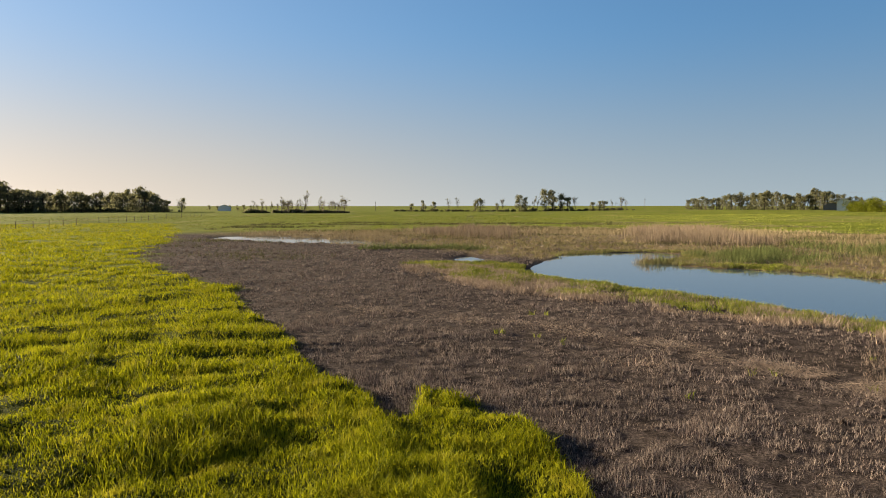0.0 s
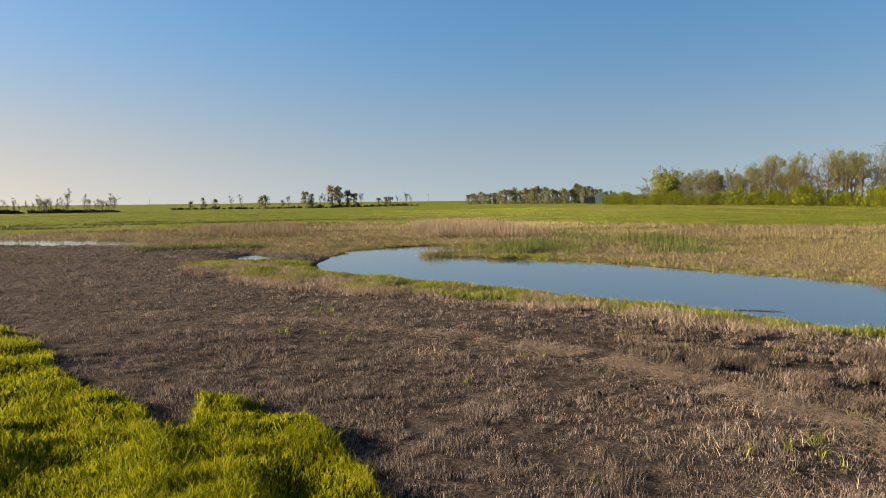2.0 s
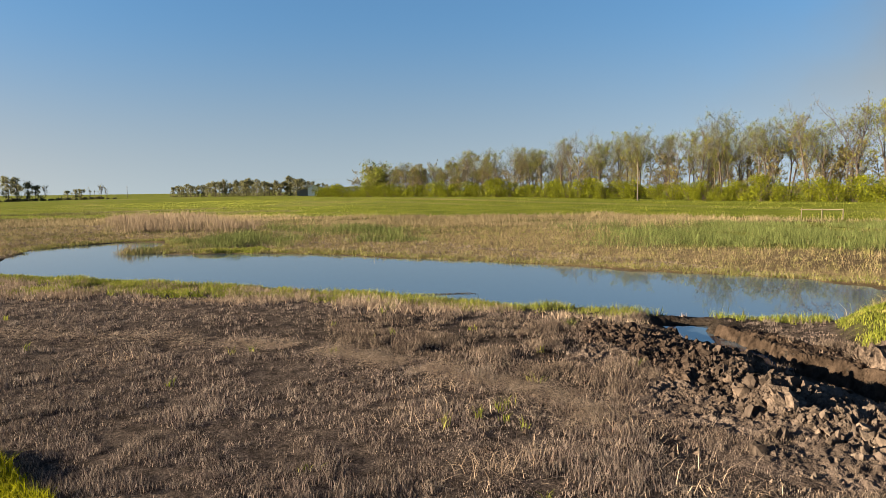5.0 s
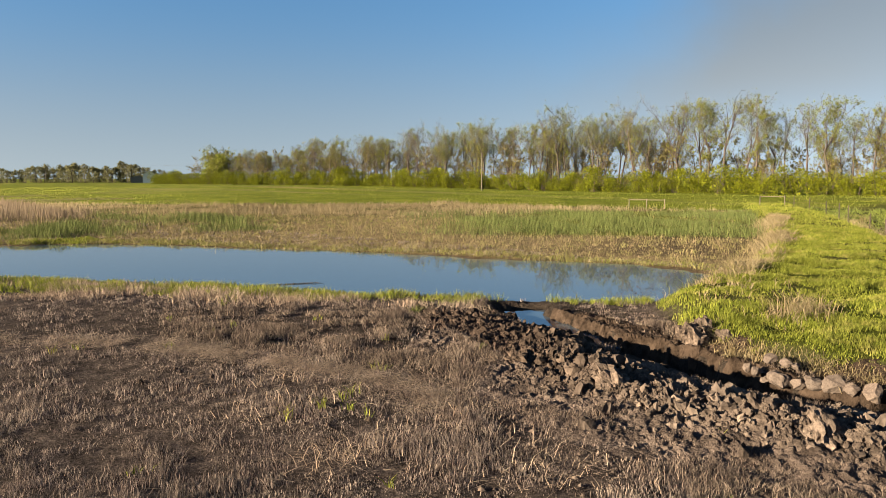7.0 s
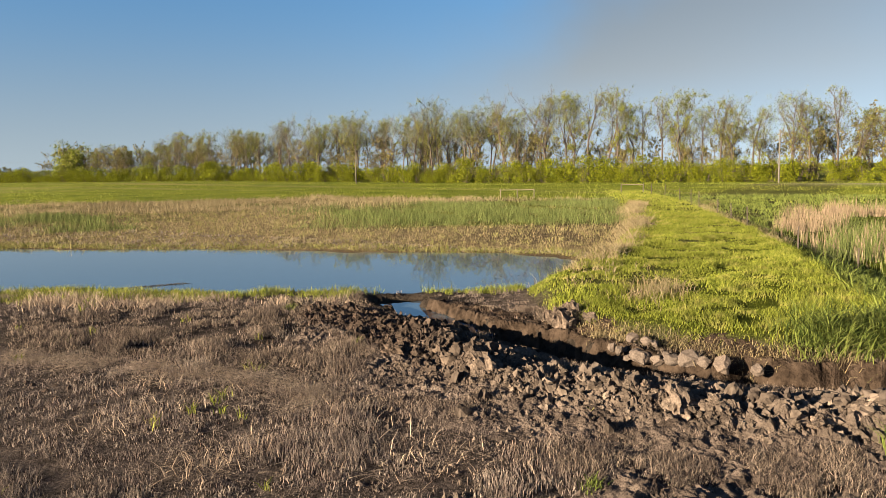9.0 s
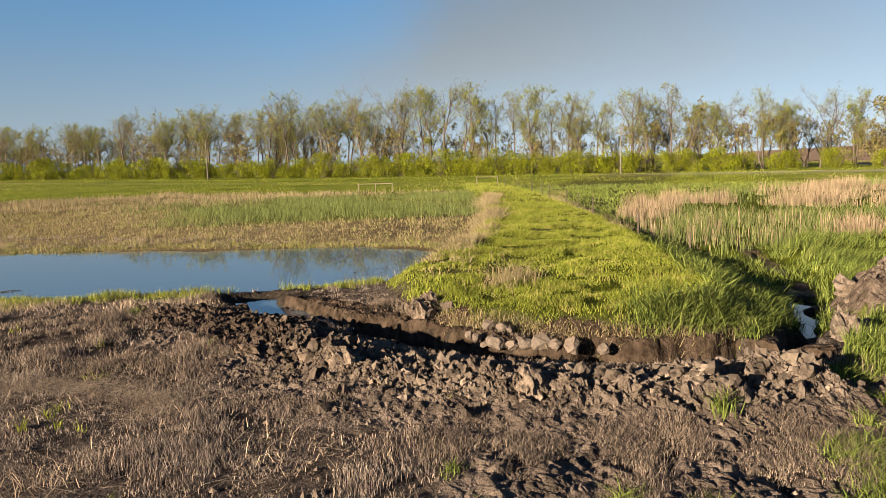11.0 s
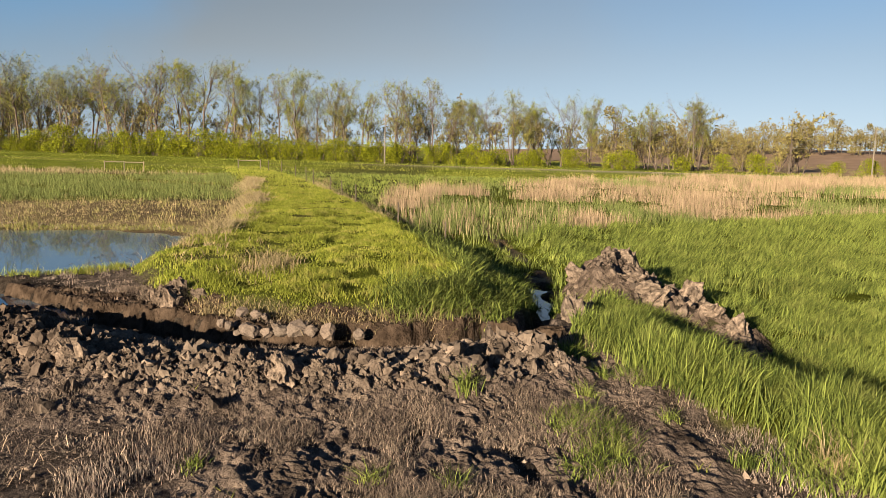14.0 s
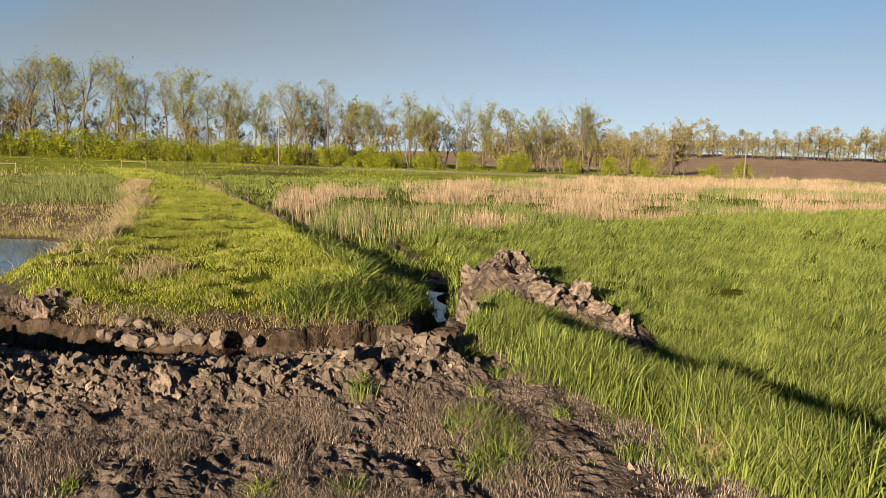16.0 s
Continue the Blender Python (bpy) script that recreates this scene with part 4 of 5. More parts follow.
def tube_part(name, a, b, r0, r1, sides, mat, parent, label=""):
    a, b = np.array(a, float), np.array(b, float)
    v, t = tube([a, (a * 2 + b) / 3, (a + b * 2) / 3, b], [r0, r0 * 0.7 + r1 * 0.3, r0 * 0.3 + r1 * 0.7, r1], sides)
    k = len(v)
    v = np.concatenate([v, [b]])
    t = np.concatenate([t, [(k - sides + j, k - sides + (j + 1) % sides, k) for j in range(sides)]])
    return part(name, tri_mesh(name, v, t, mat, False), None, parent, label)


def fence_brace(x, y, turn, spans, span, tall):
    ob = empty("fence_brace", place(None, x, y, 1, turn, 0.0), "pale wooden fence brace of posts and a top rail", "fence", "fence braces")
    for i in range(spans + 1):
        tube_part("post", (i * span, 0, -0.3), (i * span, 0, tall), 0.055, 0.05, 8, M_WOOD, ob)
    for i in range(spans):
        tube_part("rail", (i * span, 0.02, tall - 0.12), ((i + 1) * span, 0.02, tall - 0.10), 0.04, 0.036, 8, M_WOOD, ob)
    return ob


fence_brace(76.9, 37.4, -79.5, 2, 1.95, 1.0)
fence_brace(82.5, 25.1, -80, 1, 2.4, 1.05)
fence_brace(5.4, 166, 0, 1, 1.3, 1.0)


def wire_part(name, pts, r, parent, mat):
    v, t = tube(pts, [r] * len(pts), 4)
    return part(name, tri_mesh(name, v, t, mat), None, parent)


def post_fence(name, pts, tall, label, wires=(0.5, 0.9), r=0.034, wire_r=0.006):
    ob = empty(name, Matrix.Identity(4), label, "fence")
    g = random.Random(3)
    tops = []
    for x, y in pts:
        z = float(height(np.array([x]), np.array([y]))[0])
        lx, ly = g.uniform(-0.05, 0.05), g.uniform(-0.05, 0.05)
        tube_part("post", toward_camera((x, y, z - 0.2)), toward_camera((x + lx, y + ly, z + tall * g.uniform(0.92, 1.05))), r, r * 0.9, 5, M_STEEL, ob)
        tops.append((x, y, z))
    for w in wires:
        wire_part("wire", toward_camera([(x, y, z + w) for x, y, z in tops]), wire_r, ob, M_STEEL)
    return ob


bank_posts = [(27.2, 0.4), (31.3, 2.5), (38.8, 5.4), (44, 7.0), (48.7, 8.6), (53, 10.6), (58, 12.2), (64, 14.4), (71, 17.4), (78, 20.5), (84, 23)]
post_fence("bank_fence", bank_posts, 1.15, "line of thin rusty steel posts with wire along the bank", (0.45, 0.85))
meadow = [(-57 - 20 * k / 26, 90 + 150 * k / 26) for k in range(27)]
post_fence("meadow_fence", meadow, 1.2, "wire fence on thin posts across the meadow", (0.4, 0.8, 1.1), 0.05, 0.008)


M_POLE = plain_mat("old_pole_wood", (0.13, 0.11, 0.09), (0.24, 0.21, 0.17), 6, 0.9, 0.4, 0.005)


def utility_pole(x, y, tall, turn, label="grey wooden utility pole with a short crossarm"):
    ob = empty("utility_pole", place(None, x, y, 1, turn, 0.0), label, "utility pole", "utility poles")
    tube_part("shaft", (0, 0, -0.5), (0, 0, tall), 0.14, 0.09, 8, M_POLE, ob)
    bm = box_bm(0.1, 0.9, 0.12, 0.01, (0.12, 0, tall - 0.9))
    part("crossarm", bm, M_POLE, ob)
    for dy in (-0.35, 0.35):
        tube_part("insulator", (0.12, dy, tall - 0.84), (0.12, dy, tall - 0.66), 0.03, 0.02, 6, M_ROOF, ob)
    return ob


poles = [(140.5, 15.3, 9.2), (141.5, 107, 9.0), (141, -75, 9.0)]
for x, y, t_ in poles:
    utility_pole(x, y, t_, 0)
for a, d, t_ in ((-5.2, 480, 6), (15.2, 460, 7), (21.8, 400, 7), (24.2, 400, 7), (26.9, 400, 7.5), (13.1, 455, 5)):
    utility_pole(d * math.sin(radians(a)), d * math.cos(radians(a)), t_, 90, "distant thin utility pole")


def power_line(off, z):
    pts = []
    ends = [(141, -75), (140.5, 15.3), (141.5, 107), (141.5, 200), (141.5, 300)]
    for (ax, ay), (bx, by) in zip(ends, ends[1:]):
        for k in range(10):
            s = k / 10
            x, y = ax + (bx - ax) * s, ay + (by - ay) * s
            pts.append((x + off, y, z + float(height(np.array([x]), np.array([y]))[0]) * 0.3 - 0.9 * 4 * s * (1 - s)))
    v, t = tube(toward_camera(pts), [0.006] * len(pts), 4)
    tagged(new("power_cable", tri_mesh("power_cable", v, t, M_STEEL)), "thin sagging overhead power cable", "cable", "power cables")


power_line(0.12, 8.5)

# ---- vegetation close to the ground ----
def veg(name, n, r0, r1, power, keep, h, w, lean, mat, label, category, seed, near=22, clump=0.6, a0=-36, a1=132, tuft=1, spreadr=0.06, lean_dir=None, grow_w=9.0, box=None, arch=0.0, lift=0.0):
    """Blades over one cover of the land. keep(L, x, y) is the chance that a spot carries a blade; tuft blades stand together."""
    if box:
        g = np.random.default_rng(seed)
        x, y = g.uniform(box[0], box[1], n // tuft), g.uniform(box[2], box[3], n // tuft)
        r = np.hypot(x, y)
    else:
        x, y, r, g = scatter(n // tuft, r0, r1, power, a0, a1, seed)
    L = land(x, y)
    ok = g.random(len(x)) < keep(L, x, y)
    x, y, r = x[ok], y[ok], r[ok]
    if tuft > 1:
        x, y, r = np.repeat(x, tuft), np.repeat(y, tuft), np.repeat(r, tuft)
        x = x + g.normal(0, spreadr, len(x)); y = y + g.normal(0, spreadr, len(y))
    z = height(x, y) + lift
    cl = 1 + clump * fbm(x, y, 1.0, 3)
    hh = h * cl * g.uniform(0.55, 1.25, len(x))
    hh = np.clip(hh, h * 0.2, h * 2.2)
    ww = w * np.clip(r / grow_w, 1, 8) * g.uniform(0.7, 1.3, len(x))
    ln = np.clip(np.abs(g.normal(lean, min(lean * 0.4, 0.25) if lean < 1.2 else 0.1, len(x))), 0, 1.62)
    bent = r < arch
    nr = (r < near) & ~bent
    parts_ = []
    for sel, two, bow in ((bent, True, True), (nr, True, False), (~nr & ~bent, False, False)):
        if sel.any():
            parts_.append(blades(x[sel], y[sel], z[sel] - 0.01, hh[sel], ww[sel], ln[sel], g, 0.5, two, lean_dir, bow))
    return stuff(name, join_arrays(parts_), mat, label, category)


M_LITTER = blade_mat("plant_litter", (0.057, 0.045, 0.039), (0.34, 0.27, 0.225), (0.135, 0.105, 0.092), 0.1, 0.35)


def mud_flat(L, x, y):
    return (1 - L["lawn"]) * (L["water"] > 0.4) * (L["bd"] > 0.1) * ((L["td"] > 0.15) | (L["strip"] > 0.7) & (x < 13) & (y > 0.38 * x - 7.6)) * (x < 30) * (L["heap"] < 0.1) * (1 - channel_side(x, y, L))


def hollow(x, y):
    """0 in the dark hollow between the bank and the cattails."""
    return 1 - np.exp(-(((x - 30.2) / 2.6) ** 2 + ((y - 0.3 - 0.25 * (x - 30.5)) / 0.8) ** 2) ** 2)


veg("lawn_grass", 520000, 6.2, 150, 1.75, lambda L, x, y: L["lawn"] * (0.88 + 0.45 * fbm(x, y, 0.8, 3)), 0.15, 0.012, 0.6, M_LAWN, "short lush yellow-green grass in soft clumps", "grass", 21, 18, 0.7, -36, 20)
veg("dead_stubble", 1150000, 6.2, 90, 1.8, lambda L, x, y: mud_flat(L, x, y) * (1 - np.maximum(L["bare"], L["damp"]) * 0.85) * (L["spoil"] < 0.3) * (L["ditch"] > 1.1) * smooth(fbm(x, y, 0.34, 2) + 0.4 * fbm(x, y, 2.5, 2), -0.75, 0.1),
    0.09, 0.008, 0.42, M_STUBBLE, "short dead brown stubble on the dried mud flat", "stubble", 22, 8.5, 0.75, -25, 130, 6, 0.04)
veg("stubble_litter", 340000, 6.2, 45, 1.8, lambda L, x, y: mud_flat(L, x, y) * (L["spoil"] < 0.3) * (L["ditch"] > 1.1), 0.08, 0.008, 1.35, M_LITTER, "broken brown plant litter lying on the mud flat", "litter", 47, 1, 0.3, -25, 130)
M_MUDSTEM = blade_mat("mud_stems", (0.04, 0.031, 0.025), (0.44, 0.335, 0.26), (0.14, 0.105, 0.086), 0.1, 0.25)
veg("mud_stubble", 650000, 6.2, 20, 1.2, lambda L, x, y: mud_flat(L, x, y) * np.maximum(L["bare"], L["damp"]) * (L["spoil"] < 0.25) * (L["ditch"] > 1.0) * smooth(fbm(x, y, 0.5, 2) + 0.4 * fbm(x, y, 2, 2), -0.45, 0.3), 0.10, 0.008, 0.6, M_MUDSTEM, "muddy dead stalks trampled into the wet soil", "stubble", 50, 9, 0.7, 30, 125, 6, 0.05, None, 9.0, None, 0.0, 0.05)
veg("lawn_underfoot", 50000, 0.3, 6.3, 0.3, lambda L, x, y: L["lawn"], 0.14, 0.016, 0.6, M_LAWN, "short lush grass underfoot", "grass", 52, 1, 0.7, -180, 180)
veg("stubble_underfoot", 60000, 0.3, 6.3, 0.3, lambda L, x, y: mud_flat(L, x, y), 0.10, 0.012, 0.6, M_STUBBLE, "short dead stubble at the lawn's edge", "stubble", 53, 1, 0.6, -180, 180, 8, 0.05)
veg("shore_grass", 330000, 11, 75, 1.3, lambda L, x, y: mud_flat(L, x, y) * smooth(L["water"], 0.05, 0.3) * smooth(np.interp(y, [12, 20, 30], [2.4, 3.8, 6.0]) - L["water"], 0, 1.6) * (1 - L["bare"]) * smooth(fbm(x, y, 1.6, 3) + 0.9 * np.exp(-L["water"] / 1.2), -0.45, 0.25) * (L["ms"] > 1.0),
    0.18, 0.012, 0.5, M_BERMGRASS, "low green grass along the pond's shore", "grass", 23, 18, 0.5, -30, 100, 5, 0.06, None, 12, (-4, 20, 8, 44))
veg("bank_grass", 560000, 12, 95, 1.35, lambda L, x, y: smooth(-L["bd"], 0.0, 0.25) * ((L["ditch"] > 1.28) | (L["da"] > 7.6) & (L["ditch"] > 0.55)) * (0.62 + 0.8 * fbm(x, y, 0.9, 3)), 0.12, 0.010, 0.7, M_BERMGRASS, "lush green grass on the raised bank", "grass", 24, 24, 0.8, 62, 102, 1, 0.1, None, 12, (13.2, 48, -1.6, 14))
veg("far_bank_grass", 50000, 45, 95, 1.0, lambda L, x, y: smooth(-L["bd"], -0.1, 0.25), 0.20, 0.02, 0.6, M_BERMGRASS, "green grass on the bank towards the fence", "grass", 39, 5, 0.6, 62, 80, 1, 0.1, None, 30)
veg("dry_bank_grass", 300000, 15, 85, 1.0, lambda L, x, y: (np.exp(-((L["bd"] + 0.55) / 0.6) ** 2) * (y > 0.2 * x + 2) * smooth(x, 18.5, 23) + 0.8 * np.exp(-(((x - 17.2) / 1.3) ** 2 + ((y - 4.2) / 0.4) ** 2)) + 0.7 * np.exp(-(((x - 20.0) / 1.2) ** 2 + ((y - 6.2) / 0.5) ** 2)) + 0.9 * np.exp(-(((x - 22.4) / 0.6) ** 2 + ((y - 0.1) / 0.5) ** 2)) + 0.45 * np.exp(-((L["bd"] + 0.1) / 0.35) ** 2) * (y < 0.2 * x) * (x > 22)) * smooth(fbm(x, y, 2.2, 3), -0.55, 0.3), 0.36, 0.012, 0.9, M_DRY, "tall dry straw-coloured grass on the bank's edge", "grass", 25, 26, 0.4, 50, 92, 6, 0.12, None, 14, (14, 60, 3, 18))
veg("lush_bank_grass", 60000, 13, 40, 1.0, lambda L, x, y: np.exp(-(line_dist(x, y, [(14.1, 0.4), (15.3, -0.7), (17.5, -1.1), (21, -0.8), (26, 0.4)])[0] / 0.6) ** 2) * (L["ditch"] > np.where(L["da"] < 7.8, 1.15, 0.5)), 0.50, 0.017, 0.8, M_TALL, "long lush green grass hanging over the channel bank", "grass", 36, 30, 0.4, 82, 100, 4, 0.10, None, 14, (13.5, 27, -2.5, 1.5), 30)
veg("channel_grass", 130000, 15, 95, 1.0, lambda L, x, y: channel_side(x, y, L) * (L["bd"] > -0.3) * (L["td"] > -0.2) * (L["cd"] > -0.5) * (0.5 + 0.9 * fbm(x, y, 0.8, 2)) * hollow(x, y), 0.30, 0.018, 0.7, M_TALL, "green marsh grass beside the old channel", "grass", 37, 24, 0.5, 70, 108, 1, 0.1, None, 18)
veg("tall_grass", 470000, 8, 90, 1.5, lambda L, x, y: smooth(-L["td"], 0, 0.15) * (L["heap"] < 0.2) * ((L["strip"] > 1.2) | (x > 13.4)) * (1 - 0.9 * np.exp(-(L["gap"] / 0.45) ** 4)) * (1 - 0.7 * smooth(2.1 - L["strip"], 0, 0.5) * (x < 14)) * (0.6 + 0.9 * fbm(x, y, 0.5, 2)), 0.34, 0.012, 0.7, M_TALL, "lush green reed grass field", "grass", 26, 30, 0.5, 92, 132, 1, 0.06, -1.2, 13, None, 15)
veg("tall_grass_ridge", 130000, 7.0, 15, 1.2, lambda L, x, y: np.exp(-(L["strip"] / 0.66) ** 4) * (0.7 + 0.8 * fbm(x, y, 0.6, 2)), 0.55, 0.013, 0.6, M_TALL, "ridge of taller green reed grass", "grass", 38, 30, 0.25, 98, 132, 1, 0.1, -1.1, 12, (5, 14, -6.8, -2.2), 30)
def cat_green(x, y):
    """Share of green among the cattails: the wet middle is green already."""
    r, az = np.hypot(x, y), np.degrees(np.arctan2(x, y))
    patch = smooth(az, 86.5, 88.5) * smooth(100 - az, 0, 3) * smooth(52 - r, 0, 8)
    return np.clip(patch + smooth(fbm(x, y, 9, 3), 0.25, 0.6), 0, 1)


veg("dead_cattails", 520000, 26, 160, 1.1, lambda L, x, y: smooth(-L["cd"], 0, 0.6) * (1 - 0.93 * cat_green(x, y)) * hollow(x, y) * np.clip(0.12 + 1.3 * fbm(x, y, 3.2, 3) + 0.55 * np.exp(-(L["cd"] + 1.5) ** 2) * smooth(fbm(x + 8, y, 5, 2), -0.4, 0.2), 0, 1), 0.82, 0.019, 0.2, M_CATTAIL, "stand of pale dead cattails", "cattails", 27, 45, 0.5, 78, 132, 2, 0.06, None, 36)
veg("green_cattails", 330000, 26, 160, 1.0, lambda L, x, y: smooth(-L["cd"], -0.5, 0.6) * (cat_green(x, y) * (0.6 + 0.8 * fbm(x, y, 1.5, 2)) + 0.10) * hollow(x, y), 0.62, 0.020, 0.4, M_SEDGE, "stand of young green cattails", "cattails", 28, 45, 0.35, 78, 132, 1, 0.3, None, 40)
veg("marsh_grass", 330000, 19, 100, 1.0, lambda L, x, y: covers(x, y, L)["marsh"] * (L["water"] > 0.1) * (L["cd"] > 0) * (L["td"] > 0), 0.19, 0.018, 0.5, M_MARSH, "low tan and brown marsh grass", "grass", 29, 10, 0.9, -30, 80, 6, 0.12, None, 32)
veg("dry_reed_grass", 110000, 60, 130, 0.8, lambda L, x, y: covers(x, y, L)["tan"] * (L["bd"] > 0) * smooth(fbm(x, y, 6, 3), -0.7, 0.1), 0.45, 0.022, 0.35, M_DRY, "band of pale dry reed grass", "grass", 30, 10, 0.4, -15, 72, 3, 0.3, None, 35)
veg("green_reeds", 150000, 42, 82, 0.8, lambda L, x, y: covers(x, y, L)["reeds"] * smooth(fbm(x, y, 4, 3), -0.6, 0.2), 0.46, 0.022, 0.4, M_SEDGE, "patch of young green reeds by the pond", "reeds", 31, 10, 0.5, 10, 78, 3, 0.25, None, 38)
veg("meadow_grass", 120000, 60, 260, 1.0, lambda L, x, y: np.maximum(covers(x, y, L)["field"], (L["lawn"] > 0.5) * (L["near"] > 100)) * (L["cd"] > 0) * (L["td"] > 0) * (L["bd"] > 0) * smooth(fbm(x, y, 12, 3), -0.8, 0.4), 0.16, 0.03, 0.5, M_MEADOW, "short yellow-green meadow grass", "grass", 32, 10, 0.5, -36, 120, 1, 0.3, None, 35)
MARSH_CATTAIL = [(-4, 87), (-5, 98), (4, 112), (12, 97), (11, 81), (9, 74), (4.5, 74), (0, 80)]
EAST_CATTAIL = [(16, 69), (20, 84), (27, 106), (38, 110), (36, 90), (31, 78), (33, 68), (31, 61), (25, 61), (20.5, 64)]


def inside(x, y, pts, soft=2.0):
    return smooth(-poly_dist(x, y, pts) + 1.2 * fbm(x, y, 4, 3), 0, soft)


M_PINKREED = blade_mat("old_reed", (0.19, 0.14, 0.095), (0.42, 0.32, 0.225), (0.27, 0.20, 0.13), 0.3, 0.3)
veg("marsh_cattails", 60000, 60, 120, 1, lambda L, x, y: np.maximum(inside(x, y, MARSH_CATTAIL), inside(x, y, EAST_CATTAIL)) * (L["water"] > 0.5) * smooth(fbm(x, y, 5, 3), -0.6, 0.2), 0.85, 0.022, 0.25, M_PINKREED, "clump of dead brown cattails in the marsh", "cattails", 61, 5, 0.4, 0, 0, 3, 0.2, None, 38, (-10, 42, 60, 112))
EAST_REEDS = [(14.5, 46.5), (19, 50.5), (24.5, 58), (32, 66), (37, 60), (36, 46), (30, 38.5), (26.5, 41), (22.5, 43.5), (18, 44.6)]
veg("spit_green_reeds", 60000, 40, 80, 1, lambda L, x, y: inside(x, y, EAST_REEDS, 1.5) * (L["water"] > 0.2) * np.clip(0.35 + 0.9 * fbm(x, y, 3, 3), 0, 1), 0.50, 0.022, 0.4, M_SEDGE, "bed of young green reeds behind the pond", "reeds", 62, 5, 0.5, 0, 0, 3, 0.2, None, 36, (13, 40, 36, 68))
M_FARSEDGE = blade_mat("dark_sedge", (0.05, 0.055, 0.02), (0.19, 0.19, 0.06), (0.16, 0.14, 0.06), 0.3, 0.3)
veg("sedge_islands", 110000, 40, 140, 1, lambda L, x, y: smooth(fbm(x * 0.35, y, 5, 3), 0.22, 0.5) * (1 - smooth(L["lawn"], 0.2, 0.6)) * (L["water"] > 3) * (L["bd"] > 0) * (y > 0.5 * x), 0.28, 0.028, 0.5, M_FARSEDGE, "low dark sedge tussocks over the marsh", "sedge", 63, 5, 0.5, 0, 0, 3, 0.25, None, 36, (-34, 60, 44, 150))
M_STRAW = blade_mat("flat_straw", (0.20, 0.145, 0.105), (0.74, 0.57, 0.42), (0.38, 0.275, 0.20), 0.2, 0.25)
STRAW = [(-3.5, 25), (2.5, 20.5), (5.1, 17.8), (6.9, 15.7), (7.7, 13.7), (8.25, 11.8), (8.7, 10.3), (8.7, 8.9), (8.6, 7.7), (8.3, 6.6)]


def straw_mat(n):
    """Flattened straw lying along its drift line, and loose bunches beside it."""
    g = np.random.default_rng(33)
    pts = np.array(STRAW)
    k = g.choice(len(pts) - 1, n, p=(lambda d: d / d.sum())(np.hypot(*np.diff(pts, axis=0).T) * np.interp(np.arange(len(pts) - 1), [0, 2, 4], [0.25, 0.7, 1.6])))
    f = g.random(n)
    d = pts[k + 1] - pts[k]
    p = pts[k] + d * f[:, None]
    clump = fbm(p[:, 0], p[:, 1], 0.7, 2)
    side = g.normal(0, 0.32, n) + 0.25 * fbm(p[:, 0], p[:, 1], 2.0, 2)
    nrm_ = np.stack([-d[:, 1], d[:, 0]], 1) / np.linalg.norm(d, axis=1)[:, None]
    p = (p + nrm_ * side[:, None])[clump > -0.55]
    turn = np.arctan2(d[:, 1], d[:, 0])[clump > -0.55] + g.choice([0, np.pi], len(p))
    bunch = np.array([(6.4, 8.6), (7.2, 4.9), (7.4, 4.1), (6.4, 6.2), (8.1, 6.2), (5.8, 6.3), (7.3, 8.3), (4.1, 15.6), (7.6, 9.6)])
    q = np.repeat(bunch, 170, axis=0) + g.normal(0, 1, (170 * len(bunch), 2)) * [0.5, 0.32]
    p = np.concatenate([p, q])
    turn = np.concatenate([turn, g.uniform(0, 6.28, len(q))])
    lean = np.concatenate([np.full(len(turn) - len(q), 1.45), np.abs(g.normal(1.4, 0.3, len(q)))])
    z = height(p[:, 0], p[:, 1]) + g.uniform(0.0, 0.07, len(p))
    return blades(p[:, 0], p[:, 1], z, g.uniform(0.12, 0.32, len(p)), g.uniform(0.006, 0.011, len(p)) * np.clip(np.hypot(p[:, 0], p[:, 1]) / 11, 1, 2), lean, g, 0.5, True, turn)


stuff("straw_mat", straw_mat(11000), M_STRAW, "flattened mat of pale dry straw", "straw")
veg("weed_tufts", 9000, 6.5, 30, 1.4, lambda L, x, y: smooth(fbm(x + 40, y + 9, 1.3, 3), 0.45, 0.7) * (1 - L["lawn"]) * (L["water"] > 1) * (L["bd"] > 0.3) * (L["td"] > 0.2) * (1 - L["bare"] * 0.8), 0.18, 0.012, 0.6, M_BERMGRASS, "small green weed tufts in the stubble", "weeds", 34, 30, 0.2, 0, 115, 8, 0.05)

# ---- clods and stones ----
def rock_mesh(name, seed, mat, flat=0.75, rough=0.35, sub=2):
    g = np.random.default_rng(seed)
    bm = bmesh.new()
    bmesh.ops.create_icosphere(bm, subdivisions=sub, radius=1)
    off = g.random(3) * 50
    cuts = [(g.normal(0, 1, 3), g.uniform(0.5, 0.85)) for _ in range(7)]
    for v in bm.verts:
        p = np.array(v.co)
        for n_, c in cuts:
            n_ = n_ / np.linalg.norm(n_)
            d = float(p @ n_)
            if d > c:
                p = p - n_ * (d - c)
        k = 1 + rough * noise.noise(Vector(p * 1.8 + off)) + rough * 0.4 * noise.noise(Vector(p * 5 + off))
        v.co = (p[0] * k, p[1] * k, p[2] * k * flat)
    me = bpy.data.meshes.new(name)
    bm.to_mesh(me); bm.free()
    me.materials.append(mat)
    return me


